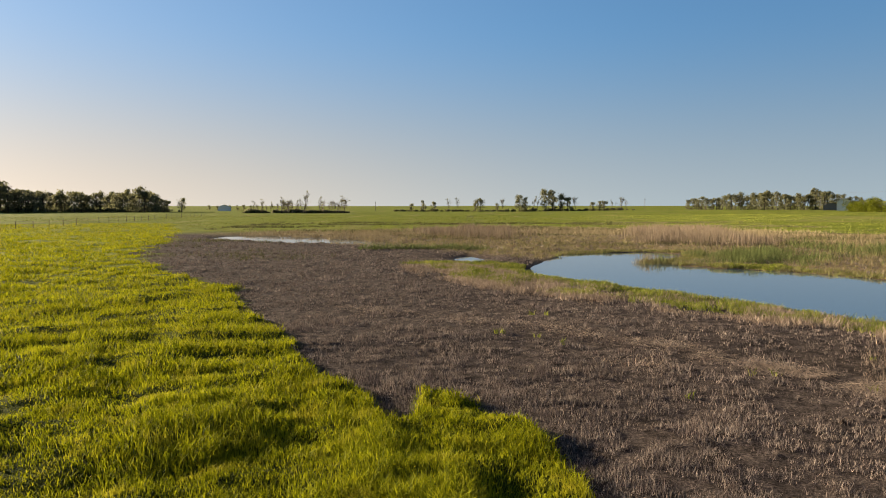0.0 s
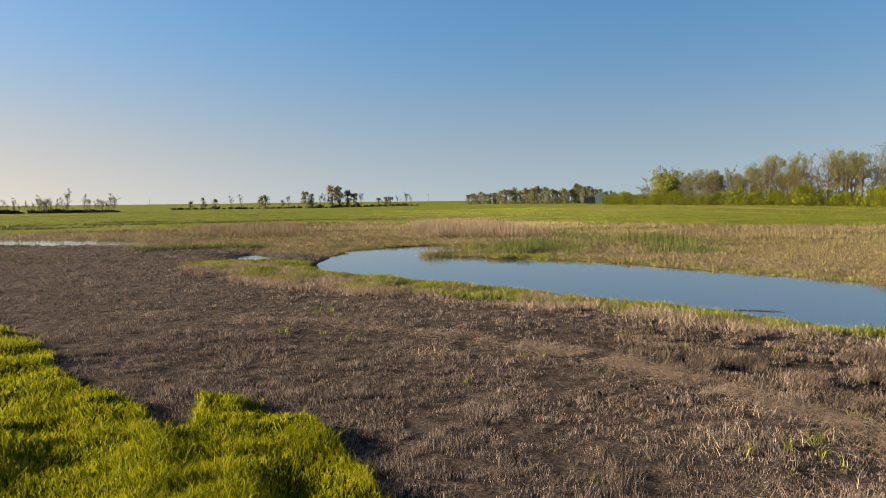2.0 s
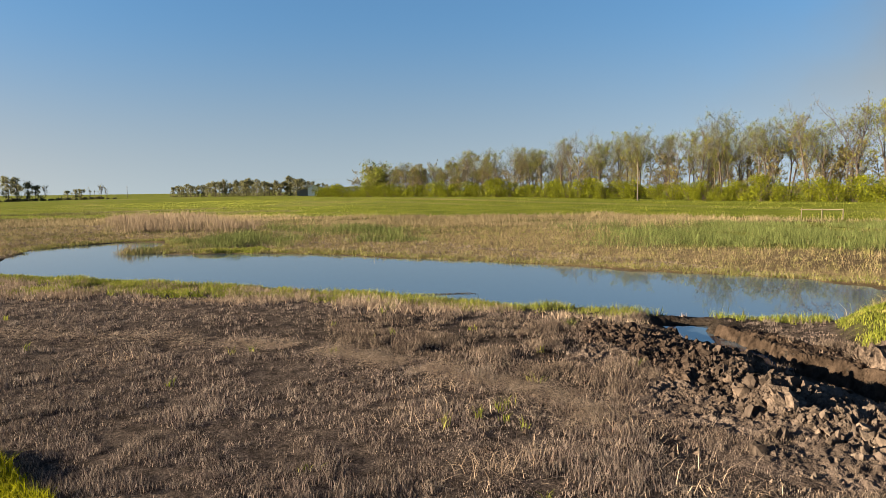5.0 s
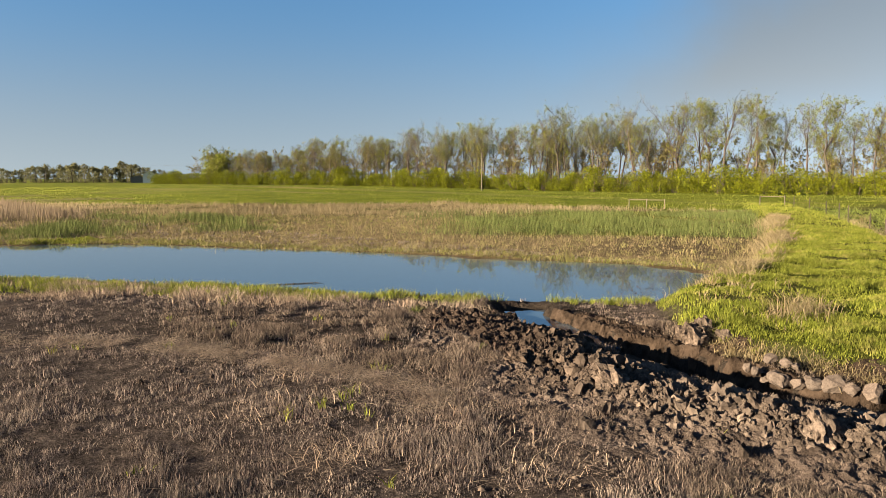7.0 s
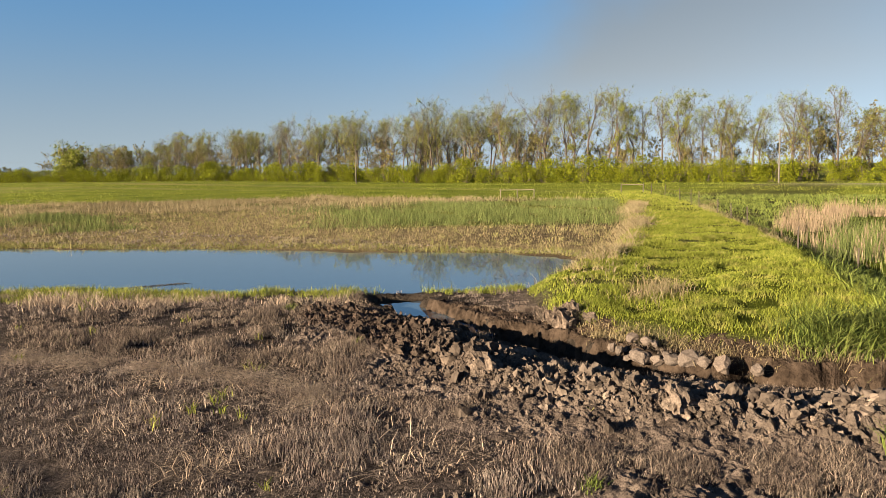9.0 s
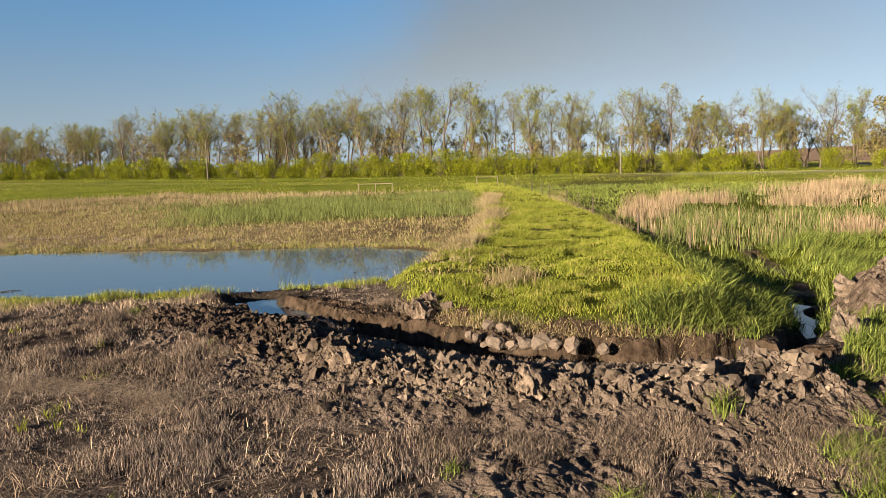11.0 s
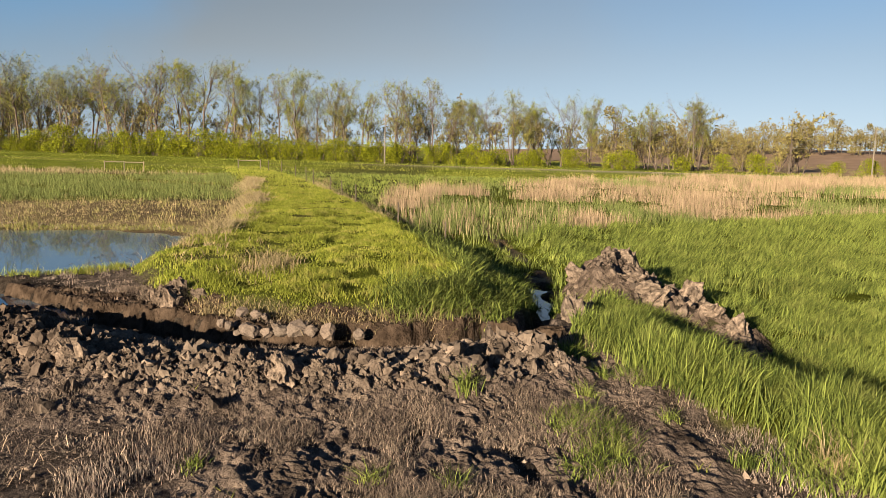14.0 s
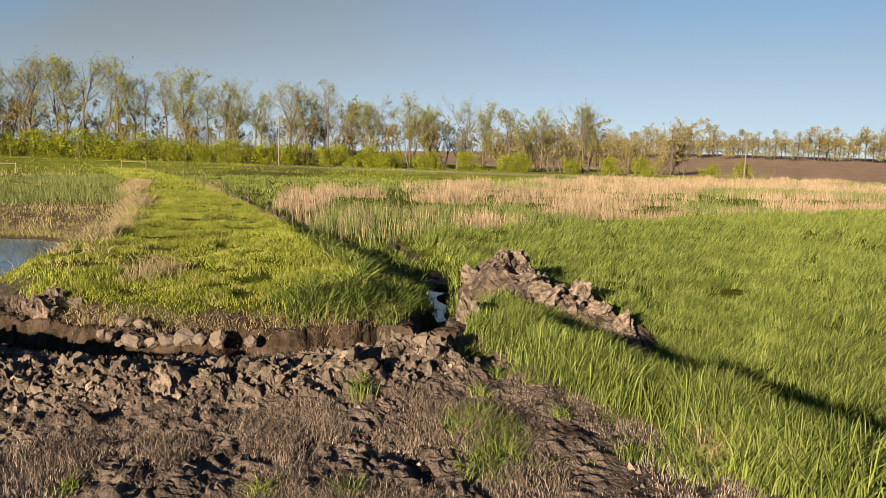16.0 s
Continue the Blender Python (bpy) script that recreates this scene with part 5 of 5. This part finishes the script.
def crumb_arrays(seed, sub, rough=0.5):
    """A broken lump of clay: flat fracture faces, sharp edges and a little crumbling, about one across."""
    g = np.random.default_rng(seed)
    bm = bmesh.new()
    bmesh.ops.create_icosphere(bm, subdivisions=sub, radius=1)
    off = Vector(g.random(3) * 40)
    s = [1.0, g.uniform(0.6, 0.95), g.uniform(0.5, 0.85)]
    cuts = [(Vector(g.normal(0, 1, 3)).normalized(), g.uniform(0.5, 0.85)) for _ in range(4)]
    for v in bm.verts:
        p = v.co.copy()
        for n_, c in cuts:
            d = p.dot(n_)
            if d > c:
                p = p - n_ * (d - c)
        k = 1.0 + rough * noise.noise(p * 1.7 + off) + rough * 0.8 * noise.noise(p * 4.3 + off) + rough * 0.7 * noise.noise(p * 9.0 + off)
        v.co = Vector((p.x * k * s[0], p.y * k * s[1], p.z * k * s[2]))
    bm.verts.index_update()
    out = np.array([v.co for v in bm.verts]), np.array([[v.index for v in f.verts] for f in bm.faces])
    bm.free()
    return out


def clod_mesh(seed):
    """A large clod: a broken lump with smaller ones stuck to it."""
    g = np.random.default_rng(seed)
    items = [crumb_arrays(seed, 3)]
    for k in range(3):
        v, t = crumb_arrays(seed * 7 + k, 2)
        d = g.normal(0, 1, 3); d /= np.linalg.norm(d)
        items.append((v * g.uniform(0.3, 0.55) + d * [0.6, 0.5, 0.35], t))
    v, t = join_arrays(items)
    return tri_mesh("soil_clod", v, t, M_CLOD)


clod_meshes = [clod_mesh(500 + i) for i in range(12)]
gc = np.random.default_rng(77)


def along(pts, s):
    i = int(min(s, len(pts) - 1.001)); f = s - i
    return np.array(pts[i]) * (1 - f) + np.array(pts[i + 1]) * f


for k in range(299):
    p = along(SPOIL, 0.1 + 8.8 * gc.random() ** 0.85) + gc.normal(0, 0.5, 2)
    size = min(0.04 + gc.exponential(0.024), 0.16)
    z = float(height(np.array([p[0]]), np.array([p[1]]))[0])
    L_ = land(np.array([p[0]]), np.array([p[1]]))
    if L_["cut"][0] > 0.4:
        continue
    ob = new("soil_clod", clod_meshes[k % 12])
    ob.matrix_world = pose(p[0], p[1], z + 0.03 + size * 0.05, *gc.uniform(0, 360, 3)) @ Matrix.Diagonal((size, size * gc.uniform(0.7, 1.1), size * gc.uniform(0.7, 1), 1))
    tagged(ob, "rough broken clod of brown clay on the spoil heap", "soil clod", "spoil heap clods")


def clod_rubble(n):
    """The crumbled smaller clods of the spoil heaps, in one mesh."""
    g = np.random.default_rng(78)
    shapes = [crumb_arrays(900 + i, 2, 0.6) for i in range(40)]
    items = []
    for k in range(n):
        if k % 8 == 7:
            p = np.array([17.6, -4.6]) + g.normal(0, 1, 2) * [1.4, 0.8]
        else:
            p = along(SPOIL, g.uniform(0.05, 8.95)) + g.normal(0, 0.5, 2)
        s = 0.022 + g.exponential(0.022)
        base, tri = shapes[k % 40]
        v = base * min(s * 1.25, 0.17)
        r = np.array(Euler(g.uniform(0, 6.28, 3)).to_matrix())
        items.append((v @ r.T, tri, p, s))
    xs = np.array([i[2] for i in items])
    zs = height(xs[:, 0], xs[:, 1])
    return join_arrays([(v + [p[0], p[1], z + 0.035 + s * 0.2], t) for (v, t, p, s), z in zip(items, zs)])


def mud_lumps(n):
    """Trampled lumps on the bare mud before the spoil heap."""
    g = np.random.default_rng(79)
    x, y = g.uniform(6.2, 15.5, n), g.uniform(-3.5, 12, n)
    L = land(x, y)
    ok = (g.random(n) < mud_flat(L, x, y) * (L["bare"] * 0.9 + 0.06)) & (L["ditch"] > 0.9)
    x, y, z = x[ok], y[ok], L["z"][ok]
    k = len(x)
    s = np.minimum(0.008 + g.exponential(0.011, k), 0.035)
    th = np.arange(5) * 2 * np.pi / 5
    ring = np.stack([np.cos(th), np.sin(th)], 1)
    v = np.empty((k, 6, 3))
    jit = g.uniform(0.6, 1.4, (k, 5))
    v[:, :5, 0] = x[:, None] + ring[None, :, 0] * jit * s[:, None] * 1.6
    v[:, :5, 1] = y[:, None] + ring[None, :, 1] * jit * s[:, None] * 1.6
    v[:, :5, 2] = z[:, None] + 0.01
    v[:, 5] = np.stack([x + g.normal(0, 0.3, k) * s, y + g.normal(0, 0.3, k) * s, z + 0.02 + s * g.uniform(0.7, 1.8, k)], 1)
    t = np.array([[i, (i + 1) % 5, 5] for i in range(5)])
    return v.reshape(-1, 3), (t[None] + 6 * np.arange(k)[:, None, None]).reshape(-1, 3)


def relief_sheet(name, gx, gy, lift, fade, mat, label):
    """A finely broken sheet of dug soil over the ground; it dips under it where fade is 0."""
    X, Y = np.meshgrid(gx, gy, indexing="ij")
    x, y = X.ravel(), Y.ravel()
    L = land(x, y)
    w = fade(L, x, y)
    z = L["z"] + lift(L, x, y) * w - 0.06 * (1 - smooth(w, 0, 0.25))
    nx, ny = X.shape
    i, j = np.meshgrid(np.arange(nx - 1), np.arange(ny - 1), indexing="ij")
    a = (i * ny + j).ravel()
    keep = (w.reshape(nx, ny)[:-1, :-1] > 0.01).ravel()
    a = a[keep]
    tris = np.concatenate([np.stack([a, a + ny, a + ny + 1], 1), np.stack([a, a + ny + 1, a + 1], 1)])
    used, inv = np.unique(tris, return_inverse=True)
    return tagged(new(name, tri_mesh(name, np.stack([x, y, z], 1)[used], inv.reshape(-1, 3), mat)), label, "soil", kind="stuff")


def heap_lift(L, x, y):
    wx, wy = x + 0.06 * fbm(x, y, 0.3, 2), y + 0.06 * fbm(x + 5, y, 0.3, 2)
    lumps = 0.06 * np.abs(fbm(wx, wy, 0.34, 1)) + 0.03 * np.abs(fbm(wx + 7, wy, 0.16, 1))
    return lumps + 0.04 * blocks(wx, wy, 0.24) + 0.038 * blocks(wx, wy, 0.12, 5) + 0.035 * fbm(wx, wy + 3, 0.09, 2)


RUT = [(7.2, -1.2), (7.7, -1.1), (8.4, -0.9), (9.0, -1.12), (10.2, -1.14)]
RUT2 = [(8.1, 0.15), (8.7, 0.2), (9.6, 0.23)]


def mud_lift(L, x, y):
    wx, wy = x + 0.08 * fbm(x, y, 0.4, 2), y + 0.08 * fbm(x + 5, y, 0.4, 2)
    rut = np.minimum(np.abs(line_dist(x, y, RUT)[0]), np.abs(line_dist(x, y, RUT2)[0]))
    return 0.035 + 0.035 * fbm(x, y, 0.6, 3) + 0.04 * np.abs(fbm(wx, wy, 0.2, 2)) + 0.035 * np.abs(fbm(wx, wy + 4, 0.09, 1)) + 0.008 * blocks(wx, wy, 0.1, 7) - 0.13 * np.exp(-(rut / 0.10) ** 2)


M_HEAP = plain_mat("heaped_clay", (0.028, 0.022, 0.018), (0.20, 0.154, 0.124), 5.0, 0.95, 1.0, 0.06, 0.03, 16, False, (4.0, 7.5))
# Clay of the channel heap, a little darker than the spoil heap's.
M_CHANNELCLAY = plain_mat("channel_clay", (0.03, 0.022, 0.017), (0.165, 0.125, 0.10), 4.0, 0.95, 1.0, 0.06, 0.03, 14)
M_MUD = plain_mat("trampled_mud", (0.022, 0.016, 0.013), (0.19, 0.145, 0.118), 2.2, 0.92, 1.0, 0.06, 0.08, 18)
relief_sheet("spoil_heap", np.arange(8.6, 15.4, 0.028), np.arange(-3.2, 13, 0.028), heap_lift, lambda L, x, y: smooth(L["spoil"], 0.18, 0.45) * (1 - smooth(L["cut"], 0.2, 0.6)), M_HEAP, "long heap of broken brown clay dug from the ditch")
relief_sheet("channel_heap", np.arange(14.5, 21.5, 0.04), np.arange(-7.2, -2.4, 0.04), heap_lift, lambda L, x, y: smooth(L["heap"], 0.08, 0.35), M_CHANNELCLAY, "low heap of pale broken clay beside the channel")
relief_sheet("trampled_mud", np.arange(6.2, 12.5, 0.036), np.arange(-3.6, 10, 0.036), mud_lift, lambda L, x, y: smooth(L["bare"], 0.1, 0.5) * (1 - smooth(L["spoil"], 0.3, 0.6)) * (1 - smooth(L["cut"], 0.02, 0.2)) * (L["bd"] > 0), M_MUD, "trampled dark mud before the spoil heap")
def bank_lift(L, x, y):
    wx, wy = x + 0.06 * fbm(x, y, 0.3, 2), y + 0.06 * fbm(x + 5, y, 0.3, 2)
    return 0.02 + 0.05 * fbm(wx, wy, 0.4, 3) + 0.03 * blocks(wx, wy, 0.2, 3) + 0.02 * np.abs(fbm(wx, wy, 0.08, 1))


M_BANK = plain_mat("cut_bank_soil", (0.016, 0.011, 0.008), (0.105, 0.074, 0.054), 4.0, 0.95, 1.0, 0.06, 0.03, 14)
relief_sheet("ditch_bank", np.arange(12.4, 16.6, 0.035), np.arange(-2.2, 10.5, 0.035), bank_lift, lambda L, x, y: smooth(1.45 - L["ditch"], 0, 0.15) * smooth(L["ditch"], 0.3, 0.5) * (L["da"] < 8.2) * smooth(L["ms"], 1.5, 1.8), M_BANK, "raw brown soil of the cut ditch bank")
stuff("mud_lumps", mud_lumps(20000), M_CLOD, "trampled lumps of dark mud", "soil")
stuff("clod_rubble", clod_rubble(3000), M_CLOD, "crumbled lumps of dug brown clay", "soil")
stone_meshes = [rock_mesh("stone", 600 + i, M_STONE, 0.9, 0.22, 3) for i in range(6)]

for i, (x, y, z, d) in enumerate([(13.6, 3.85, -0.01, 0.17), (13.95, 3.73, 0.16, 0.2), (13.95, 3.46, 0.13, 0.2), (13.95, 3.31, 0.1, 0.15), (13.6, 3.48, -0.12, 0.34), (13.6, 3.17, -0.13, 0.23), (13.6, 2.89, -0.07, 0.25),
                                 (13.6, 2.64, -0.04, 0.32), (13.6, 2.36, -0.07, 0.27), (13.6, 2.05, -0.06, 0.31), (13.6, 3.7, -0.14, 0.15), (13.6, 3.03, 0.0, 0.13), (13.6, 1.5, -0.07, 0.23), (13.6, 4.0, 0.03, 0.17)]):
    ob = new("stone", stone_meshes[i % 6])
    ob.matrix_world = pose(x - 0.15, y, z + 0.02, *gc.uniform(-35, 35, 3)) @ Matrix.Diagonal((d * 0.5, d * gc.uniform(0.5, 0.65), d * gc.uniform(0.5, 0.68), 1))
    tagged(ob, "rounded pale field stone set in the ditch bank", "stone", "bank stones")

# larger blocks on the spoil heap and the pale heap by the channel
for x, y, s, lift, spin in ((9.95, 2.0, 0.34, 0.05, 20), (10.35, 5.0, 0.36, 0.03, 75), (10.1, 0.3, 0.26, 0.04, 140), (10.6, -1.0, 0.24, 0.05, 200), (11.6, 6.6, 0.3, 0.04, 10), (13.2, 9.6, 0.26, 0.03, 60), (11.0, 7.1, 0.28, 0.02, 110)):
    z = float(height(np.array([x]), np.array([y]))[0])
    ob = new("soil_clod", clod_meshes[int(spin) % 12])
    ob.matrix_world = pose(x, y, z + lift, 12, -20, spin) @ Matrix.Diagonal((s, s * 0.8, s * 0.8, 1))
    tagged(ob, "large cracked block of dug clay", "soil clod", "spoil heap clods")
for k in range(44):
    p = (np.array([19.2, -4.3]) if k % 2 else np.array([17.0, -4.8])) + gc.normal(0, 0.5, 2)
    if k < 9:
        p = np.array([15.2, -6.0]) + gc.normal(0, 0.35, 2)
    if 9 <= k < 15:
        p = np.array([15.2, 5.6]) + gc.normal(0, 0.3, 2)
    if 15 <= k < 19:
        p = np.array([15.0, -2.5]) + gc.normal(0, 0.22, 2)
    s = gc.uniform(0.14, 0.42)
    z = float(height(p[:1], p[1:])[0])
    ob = new("soil_clod", clod_meshes[k % 12])
    ob.matrix_world = pose(p[0], p[1], z + s * 0.2, *gc.uniform(0, 360, 3)) @ Matrix.Diagonal((s, s * 0.85, s * 0.75, 1))
    tagged(ob, "pale clay block on the heap beside the channel", "soil clod", "channel heap clods")

veg("ridge_dry_grass", 9000, 5, 14, 1, lambda L, x, y: np.exp(-((L["strip"] - 0.65) / 0.2) ** 2) * (y > 0.38 * x - 7.6) * smooth(fbm(x + 4, y, 1.1, 2), 0.0, 0.4), 0.34, 0.012, 0.5, M_DRY, "dry straw at the foot of the grass ridge", "grass", 51, 30, 0.3, 0, 0, 6, 0.07, None, 12, (6, 13.6, -6, -2))
veg("edge_weeds", 30000, 5, 14, 1, lambda L, x, y: smooth(fbm(x, y, 1.0, 3), 0.0, 0.5) * (L["strip"] > 0.55) * (y > 0.38 * x - 7.5) * (L["spoil"] < 0.2) * (L["ditch"] > 1.0), 0.20, 0.013, 0.75, M_TALL, "loose green weeds at the edge of the mud", "weeds", 41, 30, 0.4, 0, 0, 6, 0.07, None, 9, (5.0, 12.5, -5.2, -1.4))

# roots and dry grass hanging over the cut bank
veg("hanging_grass", 40000, 5, 20, 1, lambda L, x, y: np.exp(-((L["bd"] + 0.12) / 0.16) ** 2) * (x < 16) * (L["ditch"] > 0.75), 0.26, 0.009, 1.1, M_DRY, "dry grass and roots hanging over the cut bank", "grass", 42, 30, 0.3, 0, 0, 4, 0.06, 3.4, 12, (13.2, 16.2, -1.6, 7))
# reeds at the pond's corner and on the spit
veg("corner_reeds", 6000, 5, 40, 1, lambda L, x, y: smooth(0.9 - np.abs(L["sd"] - 0.1), 0, 0.6) * (L["bd"] > -0.8) * smooth(fbm(x, y, 1.2, 3), -0.1, 0.4), 0.45, 0.010, 0.4, M_MARSH2, "loose green reeds in the pond's corner", "reeds", 43, 40, 0.4, 0, 0, 3, 0.08, None, 16, (17.5, 25, 6.5, 11))
veg("spit_reeds", 5000, 5, 60, 1, lambda L, x, y: smooth(-L["sd"], -0.3, 0.2) * smooth(1.6 - np.hypot(x - 13.3, y - 46.8), 0, 1.2), 0.55, 0.016, 0.3, M_MARSH, "thin dead reed stalks in the shallow water", "reeds", 44, 5, 0.3, 0, 0, 2, 0.1, None, 30, (11.5, 16, 44.5, 49))
veg("far_shore_grass", 170000, 5, 60, 1, lambda L, x, y: smooth(2.2 - L["sd"], 0, 1.4) * smooth(L["sd"], 0.0, 0.25) * (x > 0.55 * (58 - y) + 2) * (L["bd"] > 0), 0.17, 0.018, 0.5, M_MARSH2, "yellow-green grass on the pond's far shore", "grass", 45, 5, 0.5, 0, 0, 3, 0.12, None, 25, (8, 33, 8, 60))
veg("sedge_bank", 9000, 5, 60, 1, lambda L, x, y: np.exp(-(line_dist(x, y, [(-5.4, 58), (-3, 58.4), (0.2, 59), (2.4, 59.5)])[0] / 0.9) ** 2), 0.4, 0.025, 0.5, M_SEDGE, "dark tuft of sedge on the mud flat", "sedge", 46, 5, 0.5, 0, 0, 3, 0.15, None, 30, (-8, 5, 55, 62))
# long-bladed tufts on and before the spoil heap
for i, (x, y, h) in enumerate(((9.85, -0.4, 0.34), (10.1, -2.0, 0.3), (8.9, -1.6, 0.22), (9.3, -2.9, 0.26), (8.2, -3.4, 0.24), (7.35, 0.5, 0.24), (7.3, -0.3, 0.26), (7.5, 2.3, 0.16), (10.9, -2.4, 0.28), (13.6, 12.0, 0.25))):
    g = np.random.default_rng(700 + i)
    n = 90
    px, py = x + g.normal(0, 0.06, n), y + g.normal(0, 0.06, n)
    pz = height(px, py) + (0.06 if i == 0 else 0.0)
    v, t = blades(px, py, pz, h * g.uniform(0.6, 1.2, n), np.full(n, 0.012), np.abs(g.normal(0.85, 0.3, n)), g, 0.6, True, None)
    tagged(new("grass_tuft", tri_mesh("grass_tuft", v, t, M_TALL)), "arching tuft of green grass on the dug soil", "grass tuft", "grass tufts")


# ---- far buildings ----
def gable_house(x, y, turn, w, d, h, roof, wall_mat, roof_mat, label):
    ob = empty("farm_building", place(None, x, y, 1, turn, 0.0), label, "building")
    bm = bmesh.new()
    base = [(-w / 2, -d / 2), (w / 2, -d / 2), (w / 2, d / 2), (-w / 2, d / 2)]
    lo = [bm.verts.new((*p, -0.3)) for p in base]
    hi = [bm.verts.new((*p, h)) for p in base]
    r0, r1 = bm.verts.new((-w / 2, 0, h + roof)), bm.verts.new((w / 2, 0, h + roof))
    for i in range(4):
        j = (i + 1) % 4
        bm.faces.new((lo[i], lo[j], hi[j], hi[i]))
    bm.faces.new((hi[0], hi[3], r0)); bm.faces.new((hi[1], r1, hi[2]))
    bm.normal_update()
    part("wall", bm, wall_mat, ob)
    bm = bmesh.new()
    o, th = 0.4, 0.15
    for s in (-1, 1):
        a = [bm.verts.new((sx * (w / 2 + o), s * (d / 2 + o), h - roof * o / (d / 2))) for sx in (-1, 1)]
        c = [bm.verts.new((sx * (w / 2 + o), 0, h + roof + 0.02)) for sx in (-1, 1)]
        a2 = [bm.verts.new(v.co + Vector((0, 0, th))) for v in a]
        c2 = [bm.verts.new(v.co + Vector((0, 0, th))) for v in c]
        bm.faces.new((a[0], a[1], c[1], c[0])); bm.faces.new((a2[0], a2[1], c2[1], c2[0])); bm.faces.new((a[0], a[1], a2[1], a2[0]))
    part("roof", bm, roof_mat, ob)
    part("door", box_bm(1.2, 0.1, 2.1, 0.01, (w * 0.2, -d / 2 - 0.03, 1.05)), M_BARK_DARK, ob)
    for k in (-0.25, 0.0):
        part("window", box_bm(1.0, 0.1, 1.0, 0.01, (w * k, -d / 2 - 0.03, 1.6)), M_ROOF, ob)
    return ob


def bearing(a, d):
    return d * math.sin(radians(a)), d * math.cos(radians(a))


gable_house(*bearing(28.35, 400), 60, 4, 6, 4.2, 1.6, M_WHITE, M_WHITE, "small white gabled building at the wood's edge")
gable_house(*bearing(27.6, 415), 62, 14, 7, 2.6, 1.2, M_ROOF, M_ROOF, "low grey farm shed among trees")
gable_house(*bearing(-16.4, 500), 106, 20, 8, 2.6, 1.4, M_WHITE, M_ROOF, "long low pale barn on the skyline")

veg("shore_dry_grass", 260000, 5, 60, 1, lambda L, x, y: mud_flat(L, x, y) * smooth(L["water"], 1.2, 2.4) * smooth(np.interp(y, [12, 20, 30], [4.0, 5.2, 7.0]) - L["water"], 0, 1.6) * smooth(fbm(x + 20, y, 1.8, 3), -0.5, 0.3) * (1 - L["bare"]), 0.17, 0.012, 0.6, M_STRAW, "tan dead grass behind the green shore", "grass", 48, 18, 0.5, 0, 0, 4, 0.08, None, 12, (-4, 19, 10, 42))

# dark weed afloat on the pond
_g = np.random.default_rng(91)
_x = np.concatenate([_g.uniform(15.0, 17.0, 500), _g.uniform(24, 26.5, 120), _g.uniform(20.5, 23.5, 160)])
_y = np.concatenate([20.6 - (_x[:500] - 15.0) * 0.55 + _g.normal(0, 0.12, 500), 13 + _g.normal(0, 0.5, 120), 10.2 + _g.normal(0, 0.35, 160)])
stuff("floating_weed", blades(_x, _y, np.full(len(_x), WATER_Z + 0.004), _g.uniform(0.03, 0.07, len(_x)), np.full(len(_x), 0.05), np.full(len(_x), 1.3), _g, 0.5, False), M_BARK_DARK, "dark rotting weed floating on the pond", "weed")
